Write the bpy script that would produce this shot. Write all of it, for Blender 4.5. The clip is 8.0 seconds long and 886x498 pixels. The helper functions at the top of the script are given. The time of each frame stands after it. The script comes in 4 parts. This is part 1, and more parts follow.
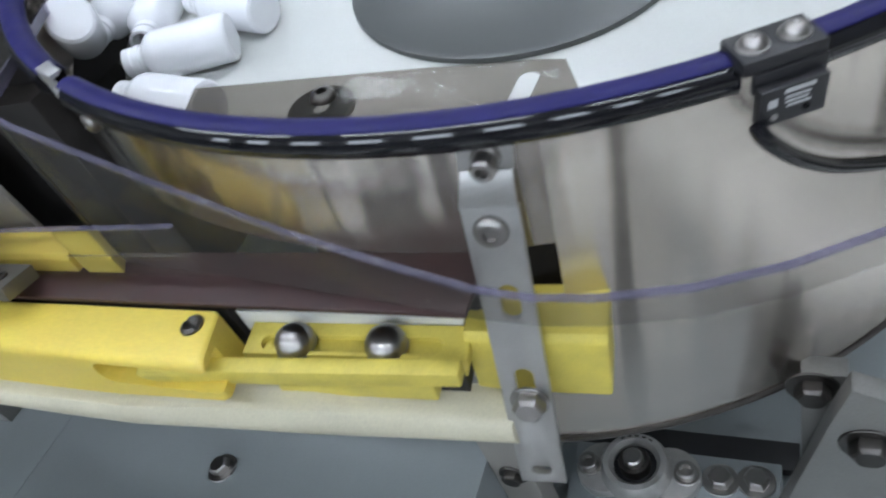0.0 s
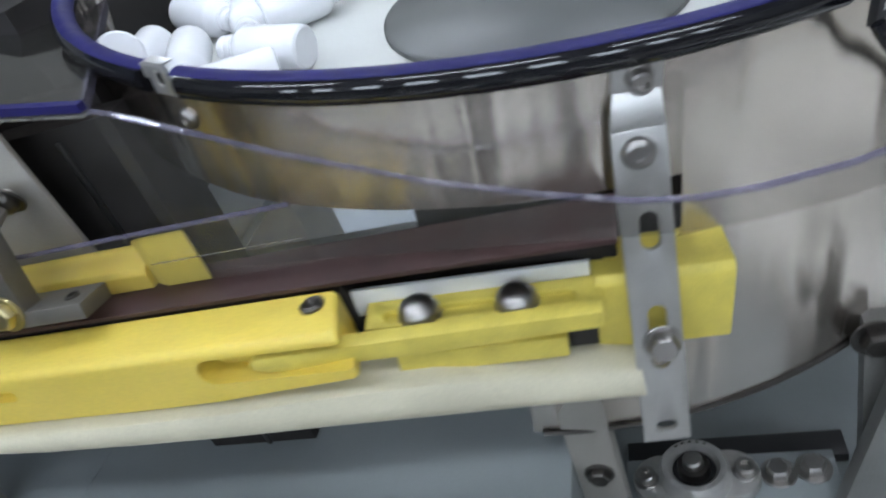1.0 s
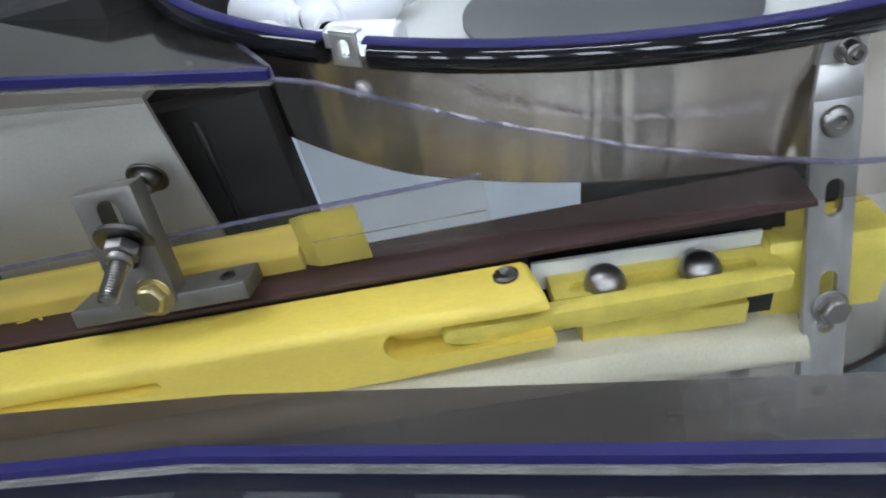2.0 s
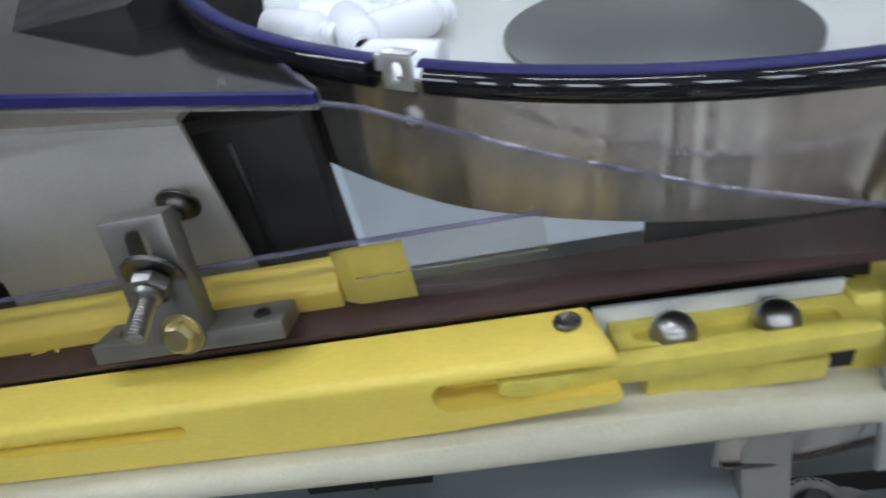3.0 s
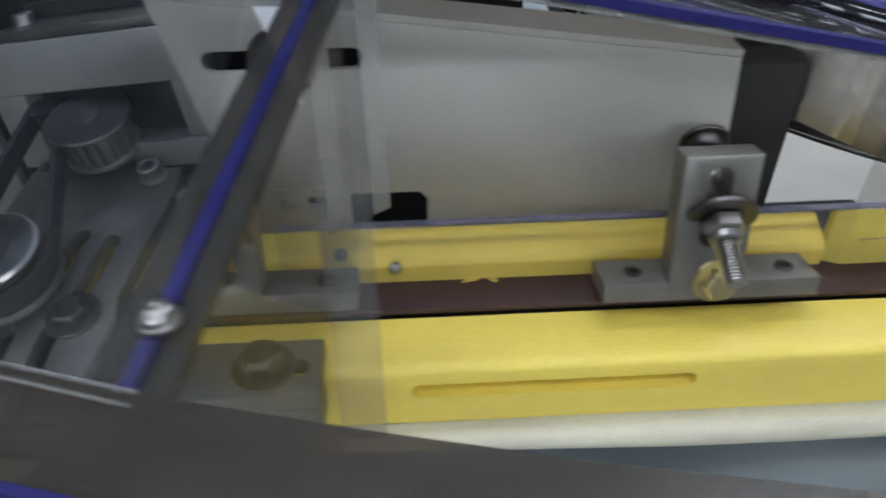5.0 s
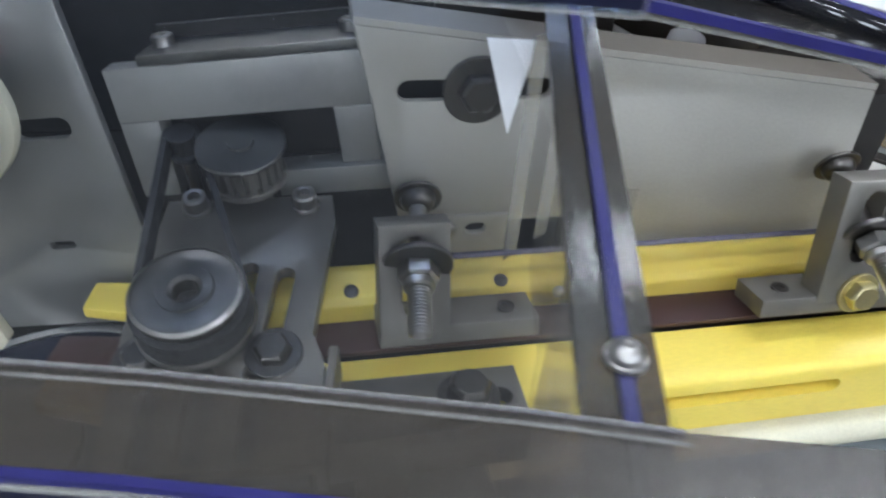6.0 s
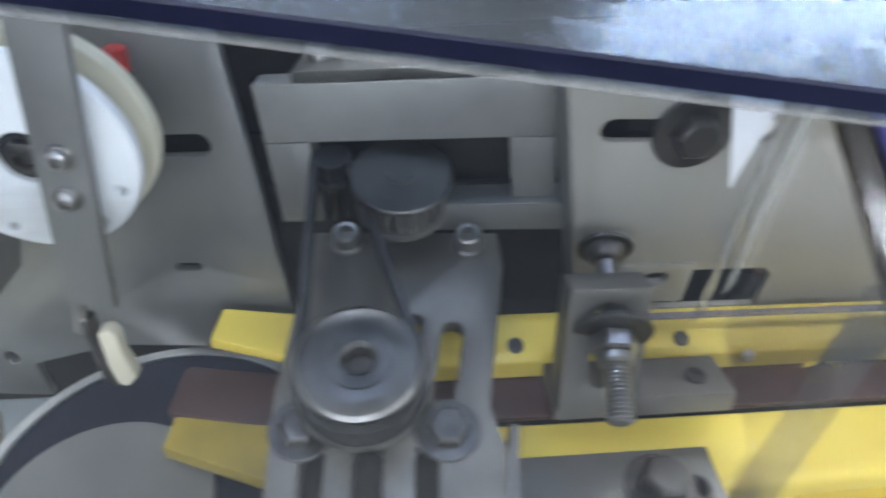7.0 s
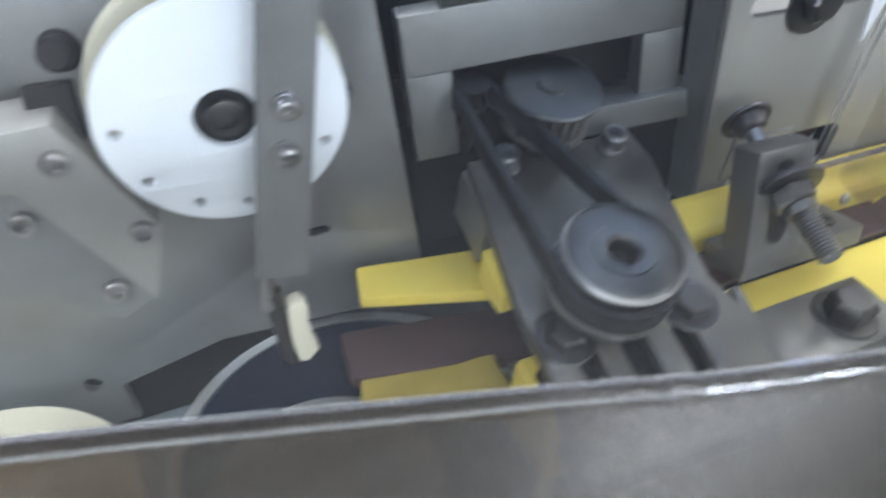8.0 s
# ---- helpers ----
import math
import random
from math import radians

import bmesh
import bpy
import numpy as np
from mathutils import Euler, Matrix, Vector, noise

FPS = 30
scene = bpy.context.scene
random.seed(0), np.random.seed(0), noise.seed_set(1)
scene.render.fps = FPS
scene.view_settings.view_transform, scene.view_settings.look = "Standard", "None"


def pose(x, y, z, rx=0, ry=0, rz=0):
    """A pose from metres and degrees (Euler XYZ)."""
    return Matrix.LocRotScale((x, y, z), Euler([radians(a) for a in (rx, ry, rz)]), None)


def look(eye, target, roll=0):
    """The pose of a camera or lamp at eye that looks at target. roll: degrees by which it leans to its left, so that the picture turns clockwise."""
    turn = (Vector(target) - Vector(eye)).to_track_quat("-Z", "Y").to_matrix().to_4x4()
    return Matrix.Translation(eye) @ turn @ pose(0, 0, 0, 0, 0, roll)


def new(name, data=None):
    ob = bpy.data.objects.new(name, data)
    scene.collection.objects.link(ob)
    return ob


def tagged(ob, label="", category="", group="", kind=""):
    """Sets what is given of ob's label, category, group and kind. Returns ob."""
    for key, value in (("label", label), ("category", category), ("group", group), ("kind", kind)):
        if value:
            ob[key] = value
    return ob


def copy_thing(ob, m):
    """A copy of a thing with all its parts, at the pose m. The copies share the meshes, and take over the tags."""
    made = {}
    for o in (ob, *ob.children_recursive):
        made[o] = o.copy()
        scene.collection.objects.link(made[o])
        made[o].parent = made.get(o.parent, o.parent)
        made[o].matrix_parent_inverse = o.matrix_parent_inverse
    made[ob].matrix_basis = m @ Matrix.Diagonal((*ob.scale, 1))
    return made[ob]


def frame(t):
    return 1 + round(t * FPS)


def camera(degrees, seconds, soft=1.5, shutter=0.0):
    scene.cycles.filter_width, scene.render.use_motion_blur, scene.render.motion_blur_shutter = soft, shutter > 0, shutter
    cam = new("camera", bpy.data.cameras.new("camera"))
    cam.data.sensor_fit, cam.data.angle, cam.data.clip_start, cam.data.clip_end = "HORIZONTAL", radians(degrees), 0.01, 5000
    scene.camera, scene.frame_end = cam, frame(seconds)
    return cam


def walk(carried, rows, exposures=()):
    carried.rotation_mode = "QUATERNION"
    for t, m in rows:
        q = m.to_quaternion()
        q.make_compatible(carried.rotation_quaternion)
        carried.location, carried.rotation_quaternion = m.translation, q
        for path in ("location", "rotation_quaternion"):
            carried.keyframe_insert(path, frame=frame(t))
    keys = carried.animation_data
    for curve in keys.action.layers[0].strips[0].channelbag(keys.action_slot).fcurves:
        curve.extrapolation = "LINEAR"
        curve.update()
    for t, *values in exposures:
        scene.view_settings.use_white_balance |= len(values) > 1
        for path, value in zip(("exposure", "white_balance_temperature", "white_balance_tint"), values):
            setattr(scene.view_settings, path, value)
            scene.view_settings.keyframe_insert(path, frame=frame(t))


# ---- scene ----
# ---- camera ----
cam = camera(63.1, 8.0, soft=1.9, shutter=0.7)
PATH = [
    (0, (0.18512, -0.13518, 0.19359), (-0.26344, 0.48170, -0.45313), -25.401),
    (0.5, (0.15845, -0.16416, 0.17735), (-0.27160, 0.51023, -0.42286), -23.834),
    (1, (0.10299, -0.20670, 0.17521), (-0.20882, 0.56487, -0.37927), -21.847),
    (1.5, (0.02609, -0.23766, 0.18774), (-0.18745, 0.56351, -0.37131), -19.429),
    (2.8, (-0.02511, -0.22447, 0.18294), (-0.15204, 0.44794, -0.23150), -15.685),
    (3, (-0.03108, -0.21298, 0.18553), (-0.17482, 0.45074, -0.23734), -15.597),
    (3.5, (-0.06983, -0.19826, 0.19260), (-0.23438, 0.44299, -0.25654), -13.307),
    (4, (-0.13965, -0.20689, 0.20434), (-0.26185, 0.43511, -0.25707), -9.850),
    (4.5, (-0.21543, -0.20677, 0.21102), (-0.27168, 0.43153, -0.26795), -5.202),
    (5, (-0.28977, -0.20208, 0.21039), (-0.26755, 0.42242, -0.28911), -1.066),
    (5.2, (-0.31318, -0.19880, 0.20776), (-0.26526, 0.42760, -0.28754), 0.372),
    (6.3, (-0.40912, -0.17553, 0.21506), (-0.24565, 0.44004, -0.26904), 4.998),
    (6.5, (-0.40841, -0.16046, 0.21497), (-0.27782, 0.45320, -0.28138), 4.381),
    (7, (-0.43856, -0.13645, 0.21401), (-0.33160, 0.45934, -0.30906), 5.290),
    (7.5, (-0.49669, -0.12932, 0.20563), (-0.27533, 0.43239, -0.31924), 5.293),
    (8, (-0.55509, -0.11843, 0.19182), (-0.26094, 0.40626, -0.33560), 5.702),
]
walk(cam, [(t, look(eye, target, roll)) for t, eye, target, roll in PATH], [(0.0, -0.68), (1.5, -0.70), (2.8, -0.85), (4.5, -0.97), (5.2, -0.60), (6.4, -0.06), (7.5, 0.14), (8.0, 0.15)])

# ---- world ----
world = bpy.data.worlds.new("room_air")
scene.world = world
world.use_nodes = True
world.node_tree.nodes["Background"].inputs[0].default_value = (0.5, 0.55, 0.6, 1)
world.node_tree.nodes["Background"].inputs[1].default_value = 0.1


# ---- materials ----
def material(name, color, rough=0.5, metal=0.0, var=0.15, scale=60.0, bump=0.0, fine=900.0, stretch=(1, 1, 1), **extra):
    """A principled surface whose colour and roughness vary at two scales, with a fine relief."""
    m = bpy.data.materials.new(name)
    m.use_nodes = True
    nt = m.node_tree
    n, l = nt.nodes, nt.links
    b = n["Principled BSDF"]
    co = n.new("ShaderNodeTexCoord")
    mp = n.new("ShaderNodeMapping")
    mp.inputs["Scale"].default_value = stretch
    l.new(co.outputs["Object"], mp.inputs["Vector"])
    big = n.new("ShaderNodeTexNoise")
    big.inputs["Scale"].default_value, big.inputs["Detail"].default_value = scale, 4
    small = n.new("ShaderNodeTexNoise")
    small.inputs["Scale"].default_value, small.inputs["Detail"].default_value = fine, 3
    for t in (big, small):
        l.new(mp.outputs["Vector"], t.inputs["Vector"])
    mix = n.new("ShaderNodeMath")
    mix.operation = "ADD"
    half = n.new("ShaderNodeMath")
    half.operation, half.inputs[1].default_value = "MULTIPLY", 0.45
    l.new(small.outputs["Fac"], half.inputs[0])
    l.new(big.outputs["Fac"], mix.inputs[0])
    l.new(half.outputs[0], mix.inputs[1])
    ramp = n.new("ShaderNodeMapRange")
    ramp.inputs["From Min"].default_value, ramp.inputs["From Max"].default_value = 0.45, 1.0
    ramp.inputs["To Min"].default_value, ramp.inputs["To Max"].default_value = 1 - var, 1 + var
    l.new(mix.outputs[0], ramp.inputs["Value"])
    tint = n.new("ShaderNodeVectorMath")
    tint.operation = "SCALE"
    tint.inputs[0].default_value = color
    l.new(ramp.outputs[0], tint.inputs["Scale"])
    l.new(tint.outputs[0], b.inputs["Base Color"])
    ro = n.new("ShaderNodeMath")
    ro.operation, ro.inputs[1].default_value = "MULTIPLY", rough
    l.new(ramp.outputs[0], ro.inputs[0])
    l.new(ro.outputs[0], b.inputs["Roughness"])
    b.inputs["Metallic"].default_value = metal
    if bump:
        bp = n.new("ShaderNodeBump")
        bp.inputs["Strength"].default_value, bp.inputs["Distance"].default_value = bump, 0.0004
        l.new(small.outputs["Fac"], bp.inputs["Height"])
        l.new(bp.outputs[0], b.inputs["Normal"])
    for key, value in extra.items():
        b.inputs[key.replace("_", " ")].default_value = value
    return m


def brushed(name, color, rough=0.3, aniso=0.75, stretch=(1, 1, 1), wave=0.0, **extra):
    """Brushed sheet steel whose highlight is drawn out across the brushing, which runs round the object's own z."""
    m = material(name, color, rough, 1.0, **{"var": 0.12, "bump": 0.05, "stretch": stretch, **extra})
    nt = m.node_tree
    b = nt.nodes["Principled BSDF"]
    tg = nt.nodes.new("ShaderNodeTangent")
    tg.direction_type, tg.axis = "RADIAL", "Z"
    nt.links.new(tg.outputs[0], b.inputs["Tangent"])
    b.inputs["Anisotropic"].default_value = aniso
    if wave:
        # slow dents that run down the sheet and bend its reflections
        n, l = nt.nodes, nt.links
        mp = n.new("ShaderNodeMapping")
        mp.inputs["Scale"].default_value = (1, 1, 0.08)
        l.new(n["Texture Coordinate"].outputs["Object"], mp.inputs["Vector"])
        ns = n.new("ShaderNodeTexNoise")
        ns.inputs["Scale"].default_value, ns.inputs["Detail"].default_value = 24, 2
        l.new(mp.outputs["Vector"], ns.inputs["Vector"])
        bw = n.new("ShaderNodeBump")
        bw.inputs["Strength"].default_value, bw.inputs["Distance"].default_value = 1.0, wave
        l.new(ns.outputs["Fac"], bw.inputs["Height"])
        fine_bump = n["Bump"]
        l.new(bw.outputs[0], fine_bump.inputs["Normal"])
    return m


def clear(name, tint, gloss_rough=0.04, haze=0.0, gloss=0.95, cast=(1, 1, 1), film=(0.55, 0.54, 0.5)):
    """Clear plastic sheet: see-through with Fresnel gloss, and a little haze for scratches and painted-in reflections.
    """
    m = bpy.data.materials.new(name)
    m.use_nodes = True
    nt = m.node_tree
    n, l = nt.nodes, nt.links
    n.remove(n["Principled BSDF"])
    tr = n.new("ShaderNodeBsdfTransparent")
    tr.inputs[0].default_value = (*tint, 1)
    gl = n.new("ShaderNodeBsdfGlossy")
    gl.inputs["Roughness"].default_value = gloss_rough
    gl.inputs["Color"].default_value = (*cast, 1)
    lw = n.new("ShaderNodeLayerWeight")
    lw.inputs["Blend"].default_value = 0.5
    pw = n.new("ShaderNodeMath")
    pw.operation, pw.inputs[1].default_value = "POWER", 5.0
    l.new(lw.outputs["Facing"], pw.inputs[0])
    fr = n.new("ShaderNodeMath")
    fr.operation, fr.inputs[1].default_value, fr.inputs[2].default_value = "MULTIPLY_ADD", 0.95 * gloss, 0.05 * gloss
    l.new(pw.outputs[0], fr.inputs[0])
    mx = n.new("ShaderNodeMixShader")
    base = tr.outputs[0]
    if haze:
        df = n.new("ShaderNodeBsdfDiffuse")
        df.inputs[0].default_value = (*film, 1)
        hz = n.new("ShaderNodeMixShader")
        ns = n.new("ShaderNodeTexNoise")
        ns.inputs["Scale"].default_value = 45
        mr = n.new("ShaderNodeMapRange")
        mr.inputs["To Min"].default_value, mr.inputs["To Max"].default_value = haze * 0.5, haze * 1.5
        l.new(ns.outputs["Fac"], mr.inputs["Value"])
        l.new(mr.outputs[0], hz.inputs[0])
        l.new(tr.outputs[0], hz.inputs[1])
        l.new(df.outputs[0], hz.inputs[2])
        base = hz.outputs[0]
    l.new(fr.outputs[0], mx.inputs[0])
    l.new(base, mx.inputs[1])
    l.new(gl.outputs[0], mx.inputs[2])
    l.new(mx.outputs[0], n["Material Output"].inputs[0])
    return m


def glow(name, color, strength):
    m = bpy.data.materials.new(name)
    m.use_nodes = True
    b = m.node_tree.nodes["Principled BSDF"]
    b.inputs["Base Color"].default_value = (*color, 1)
    b.inputs["Emission Color"].default_value = (*color, 1)
    b.inputs["Emission Strength"].default_value = strength
    return m


YELLOW = material("yellow_plastic", (0.74, 0.57, 0.10), 0.42, var=0.13, scale=30, bump=0.16, stretch=(0.3, 1, 1), Subsurface_Weight=0.15, Subsurface_Radius=(0.006, 0.004, 0.001))
YELLOW_SHADED = material("shaded_yellow_plastic", (0.27, 0.195, 0.03), 0.5, var=0.22, scale=60, bump=0.2)
YELLOW_WORN = material("worn_yellow_plastic", (0.64, 0.53, 0.10), 0.5, var=0.16, scale=70, bump=0.2)
CREAM = material("cream_plastic", (0.60, 0.56, 0.42), 0.5, var=0.18, scale=16, bump=0.15)
WHITE = material("white_plastic", (0.82, 0.83, 0.82), 0.35, var=0.05, scale=40)
BOTTLE = material("bottle_plastic", (0.86, 0.87, 0.90), 0.22, var=0.03, scale=60, Subsurface_Weight=0.2, Subsurface_Radius=(0.004, 0.004, 0.004))
DISC = material("disc_white", (0.56, 0.57, 0.55), 0.35, var=0.07, scale=14, bump=0.05)
HUB = material("dark_disc", (0.085, 0.09, 0.088), 0.36, var=0.08, scale=10)
BELT = material("brown_belt", (0.046, 0.020, 0.019), 0.5, var=0.3, scale=55, bump=0.4, fine=1600)
BLACK = material("black_rubber", (0.008, 0.008, 0.010), 0.06, var=0.2, scale=90)
BLACK_MATT = material("black_plastic", (0.014, 0.014, 0.016), 0.45, var=0.2, scale=90)
INDIGO = material("indigo_film", (0.011, 0.010, 0.085), 0.5, var=0.15, scale=80, Specular_IOR_Level=0.25)
INDIGO_SHADED = material("shaded_indigo_film", (0.007, 0.008, 0.022), 0.5, var=0.2, scale=80, Specular_IOR_Level=0.1)
TIMING = material("timing_belt_rubber", (0.016, 0.016, 0.017), 0.7, var=0.3, scale=120, bump=0.4)
STEEL = brushed("bowl_steel", (0.66, 0.605, 0.55), 0.20, 0.97, (0.35, 0.35, 5), 0.0040, var=0.06, scale=18, fine=420, Anisotropic_Rotation=0.25)
DRIVEPLATE = material("worn_drive_steel", (0.180, 0.165, 0.142), 0.40, 0.75, var=0.22, scale=45, bump=0.08, fine=800)
TURNED = brushed("turned_steel", (0.125, 0.122, 0.118), 0.36, 0.6, (1, 1, 1), var=0.18, scale=120, fine=900)
PLATE = material("satin_steel_plate", (0.335, 0.318, 0.288), 0.50, 0.45, var=0.13, scale=18, bump=0.06, fine=700)
GREYPLATE = material("dull_steel_plate", (0.255, 0.25, 0.238), 0.42, 0.6, var=0.22, scale=22, bump=0.06, fine=700)
CLAMPSTEEL = material("oiled_clamp_steel", (0.20, 0.19, 0.173), 0.40, 0.9, var=0.22, scale=30, bump=0.06, fine=700)
ALU = material("machined_aluminium", (0.195, 0.183, 0.164), 0.42, 0.65, var=0.12, scale=80, bump=0.08, fine=1500)
CASTSTEEL = material("bright_cast_steel", (0.44, 0.43, 0.41), 0.42, 0.6, var=0.18, scale=90, bump=0.25, fine=1200)
STRAP = material("satin_strap_steel", (0.50, 0.495, 0.48), 0.38, 0.85, var=0.10, scale=60, bump=0.06, fine=1200)
BOLT = material("bolt_steel", (0.35, 0.335, 0.32), 0.32, 1.0, var=0.07, scale=120)
DARKBOLT = material("dark_bolt_steel", (0.105, 0.098, 0.092), 0.36, 1.0, var=0.14, scale=150)
BRASS = material("yellow_zinc", (0.52, 0.45, 0.24), 0.30, 1.0, var=0.10, scale=150)
TABLE = material("painted_table", (0.25, 0.275, 0.28), 0.42, var=0.08, scale=9, bump=0.05)
OILY = material("oily_dark_steel", (0.13, 0.128, 0.122), 0.42, 1.0, var=0.25, scale=35, bump=0.06, fine=700)
DARK = material("dark_paint_and_shade", (0.025, 0.023, 0.022), 0.65, var=0.3, scale=30, Specular_IOR_Level=0.2)
WALLGREY = material("grey_wall_paint", (0.30, 0.29, 0.27), 0.7, var=0.06, scale=3)
CEILINGPAINT = material("ceiling_paint", (0.20, 0.20, 0.21), 0.8, var=0.05, scale=3)
WALLPAINT = material("wall_paint", (0.22, 0.22, 0.21), 0.7, var=0.05, scale=3)
FLOORPAINT = material("floor_paint", (0.60, 0.57, 0.52), 0.45, var=0.12, scale=4)
FLOORBLUE = material("pale_blue_floor_paint", (0.56, 0.63, 0.70), 0.4, var=0.10, scale=4)
ACRYLIC = clear("clear_acrylic", (0.90, 0.90, 0.90), 0.03, 0.02)
ACRYLIC_BAFFLE = clear("smoky_baffle_acrylic", (0.60, 0.57, 0.54), 0.12, 0.04, 0.2)
ACRYLIC_SMOKE = clear("scuffed_acrylic", (0.58, 0.55, 0.52), 0.06, 0.03)
ACRYLIC_DARK = clear("brown_acrylic", (0.26, 0.225, 0.19), 0.12, 0.055, 0.4)
ACRYLIC_COVER = clear("glossy_brown_acrylic", (0.29, 0.245, 0.20), 0.27, 0.060, 0.5, (1, 1, 1), (0.50, 0.45, 0.39))
SHEEN = clear("pale_sheen_acrylic", (0.90, 0.90, 0.90), 0.1, 0.27, 0.3)
ACRYLIC_SHEEN = clear("sheen_band_acrylic", (0.92, 0.92, 0.92), 0.15, 0.055, 0.3)
RINGSTEEL = material("bright_ring_steel", (0.80, 0.80, 0.79), 0.42, 1.0, var=0.08, scale=60)
ACRYLIC_SCUFF = clear("scuffed_side_acrylic", (0.96, 0.95, 0.935), 0.05, 0.022, 0.25)
GLARE = clear("white_glare", (0.9, 0.9, 0.9), 0.15, 0.88, 0.95, (1, 1, 1), (0.95, 0.95, 0.97))
ACRYLIC_VEIL = clear("hazy_top_acrylic", (0.96, 0.96, 0.96), 0.3, 0.011, 0.02, (1, 1, 1), (0.60, 0.61, 0.62))
ACRYLIC_GUARD = clear("tinted_guard_acrylic", (0.87, 0.865, 0.86), 0.06, 0.028, 0.14)
MAT = material("dark_mirrored_strip", (0.05, 0.048, 0.045), 0.6, var=0.2, scale=6)
BENCHTOP = material("grey_bench_top", (0.05, 0.048, 0.045), 0.5, var=0.15, scale=6)
TRAY = material("white_tray_plastic", (0.82, 0.82, 0.80), 0.4, var=0.04, scale=20)
WHITEEDGE = clear("cut_edge_and_glint", (0.75, 0.75, 0.77), 0.08, 0.22)
ACRYLIC_LID = clear("bluish_lid_acrylic", (0.50, 0.55, 0.64), 0.20, 0.05, 0.75, (0.68, 0.82, 1.0))
EDGE = clear("acrylic_edge", (0.52, 0.50, 0.62), 0.08, 0.16, 1.0, (1, 1, 1), (0.52, 0.50, 0.66))
RED = material("red_plastic", (0.45, 0.04, 0.03), 0.4, var=0.1)
MARK = material("print_white", (0.42, 0.42, 0.42), 0.6, var=0.05)
FILLGLOW = glow("fill_pane_glow", (0.77, 0.87, 1.0), 18.0)
LAMPGLOW = glow("lamp_tube", (0.81, 0.89, 1.0), 62.0)


# ---- building tools ----
def thing(name, label, category, m=None, group="", kind=""):
    ob = new(name)
    ob.empty_display_size = 0.01
    if m is not None:
        ob.matrix_basis = m
    return tagged(ob, label, category, group, kind)


def mesh_of(bm, name, mat, smooth=35):
    me = bpy.data.meshes.new(name)
    bm.normal_update()
    for e in bm.edges:
        e.smooth = len(e.link_faces) == 2 and e.calc_face_angle(3.2) < radians(smooth)
    for f in bm.faces:
        f.smooth = True
    bm.to_mesh(me)
    bm.free()
    me.materials.append(mat)
    return me


def part(name, bm, mat, parent=None, label="", m=None):
    data = bm if isinstance(bm, bpy.types.Mesh) else mesh_of(bm, name, mat)
    ob = new(name, data)
    if parent is not None:
        ob.parent = parent
    if m is not None:
        ob.matrix_basis = m
    return tagged(ob, label)


def box(x0, x1, y0, y1, z0, z1, bevel=0.0006, bm=None, seg=2):
    own = bmesh.new()
    bmesh.ops.create_cube(own, size=1)
    bmesh.ops.scale(own, vec=(x1 - x0, y1 - y0, z1 - z0), verts=own.verts)
    bmesh.ops.translate(own, vec=((x0 + x1) / 2, (y0 + y1) / 2, (z0 + z1) / 2), verts=own.verts)
    if bevel:
        bmesh.ops.bevel(own, geom=own.edges[:], offset=min(bevel, 0.45 * min(x1 - x0, y1 - y0, z1 - z0)), segments=seg, affect="EDGES", profile=0.6)
    return joined(bm, own)


def joined(bm, own):
    if bm is None:
        return own
    me = bpy.data.meshes.new("joining")
    own.to_mesh(me)
    own.free()
    bm.from_mesh(me)
    bpy.data.meshes.remove(me)
    return bm


def lathe(profile, seg=32, m=None, bm=None, close=True):
    """A turned body: rows of radius and height round z."""
    own = bmesh.new()
    rings = []
    for r, z in profile:
        if r < 1e-6:
            rings.append([own.verts.new((0, 0, z))])
        else:
            rings.append([own.verts.new((r * math.cos(2 * math.pi * k / seg), r * math.sin(2 * math.pi * k / seg), z)) for k in range(seg)])
    for a, b in zip(rings, rings[1:]):
        for k in range(seg):
            q = [a[k % len(a)], a[(k + 1) % len(a)], b[(k + 1) % len(b)], b[k % len(b)]]
            q = list(dict.fromkeys(q))
            if len(q) > 2:
                own.faces.new(q)
    bmesh.ops.recalc_face_normals(own, faces=own.faces)
    if m is not None:
        bmesh.ops.transform(own, matrix=m, verts=own.verts)
    return joined(bm, own)


def rod(p, q, r, seg=24, bm=None, chamfer=0.0005):
    p, q = Vector(p), Vector(q)
    h = (q - p).length
    c = min(chamfer, r * 0.4, h * 0.4)
    m = Matrix.Translation(p) @ (q - p).to_track_quat("Z", "Y").to_matrix().to_4x4()
    return lathe([(0, 0), (r - c, 0), (r, c), (r, h - c), (r - c, h), (0, h)], seg, m, bm)


def sweep(points, r, seg=12, bm=None):
    """A round bar along a smooth line through points."""
    pts = [Vector(p) for p in points]
    fine = []
    for k in range(len(pts) - 1):
        a, b, c, d = pts[max(k - 1, 0)], pts[k], pts[k + 1], pts[min(k + 2, len(pts) - 1)]
        for s in range(6):
            u = s / 6
            fine.append(0.5 * ((2 * b) + (c - a) * u + (2 * a - 5 * b + 4 * c - d) * u * u + (3 * b - a - 3 * c + d) * u**3))
    fine.append(pts[-1])
    own = bmesh.new()
    rings, up = [], Vector((0.12, 0.2, 1)).normalized()
    for k, p in enumerate(fine):
        t = (fine[min(k + 1, len(fine) - 1)] - fine[max(k - 1, 0)]).normalized()
        s = t.cross(up).normalized()
        w = s.cross(t)
        rings.append([own.verts.new(p + r * (math.cos(2 * math.pi * j / seg) * s + math.sin(2 * math.pi * j / seg) * w)) for j in range(seg)])
    for a, b in zip(rings, rings[1:]):
        for j in range(seg):
            own.faces.new((a[j], a[(j + 1) % seg], b[(j + 1) % seg], b[j]))
    own.faces.new(rings[0][::-1])
    own.faces.new(rings[-1])
    bmesh.ops.recalc_face_normals(own, faces=own.faces)
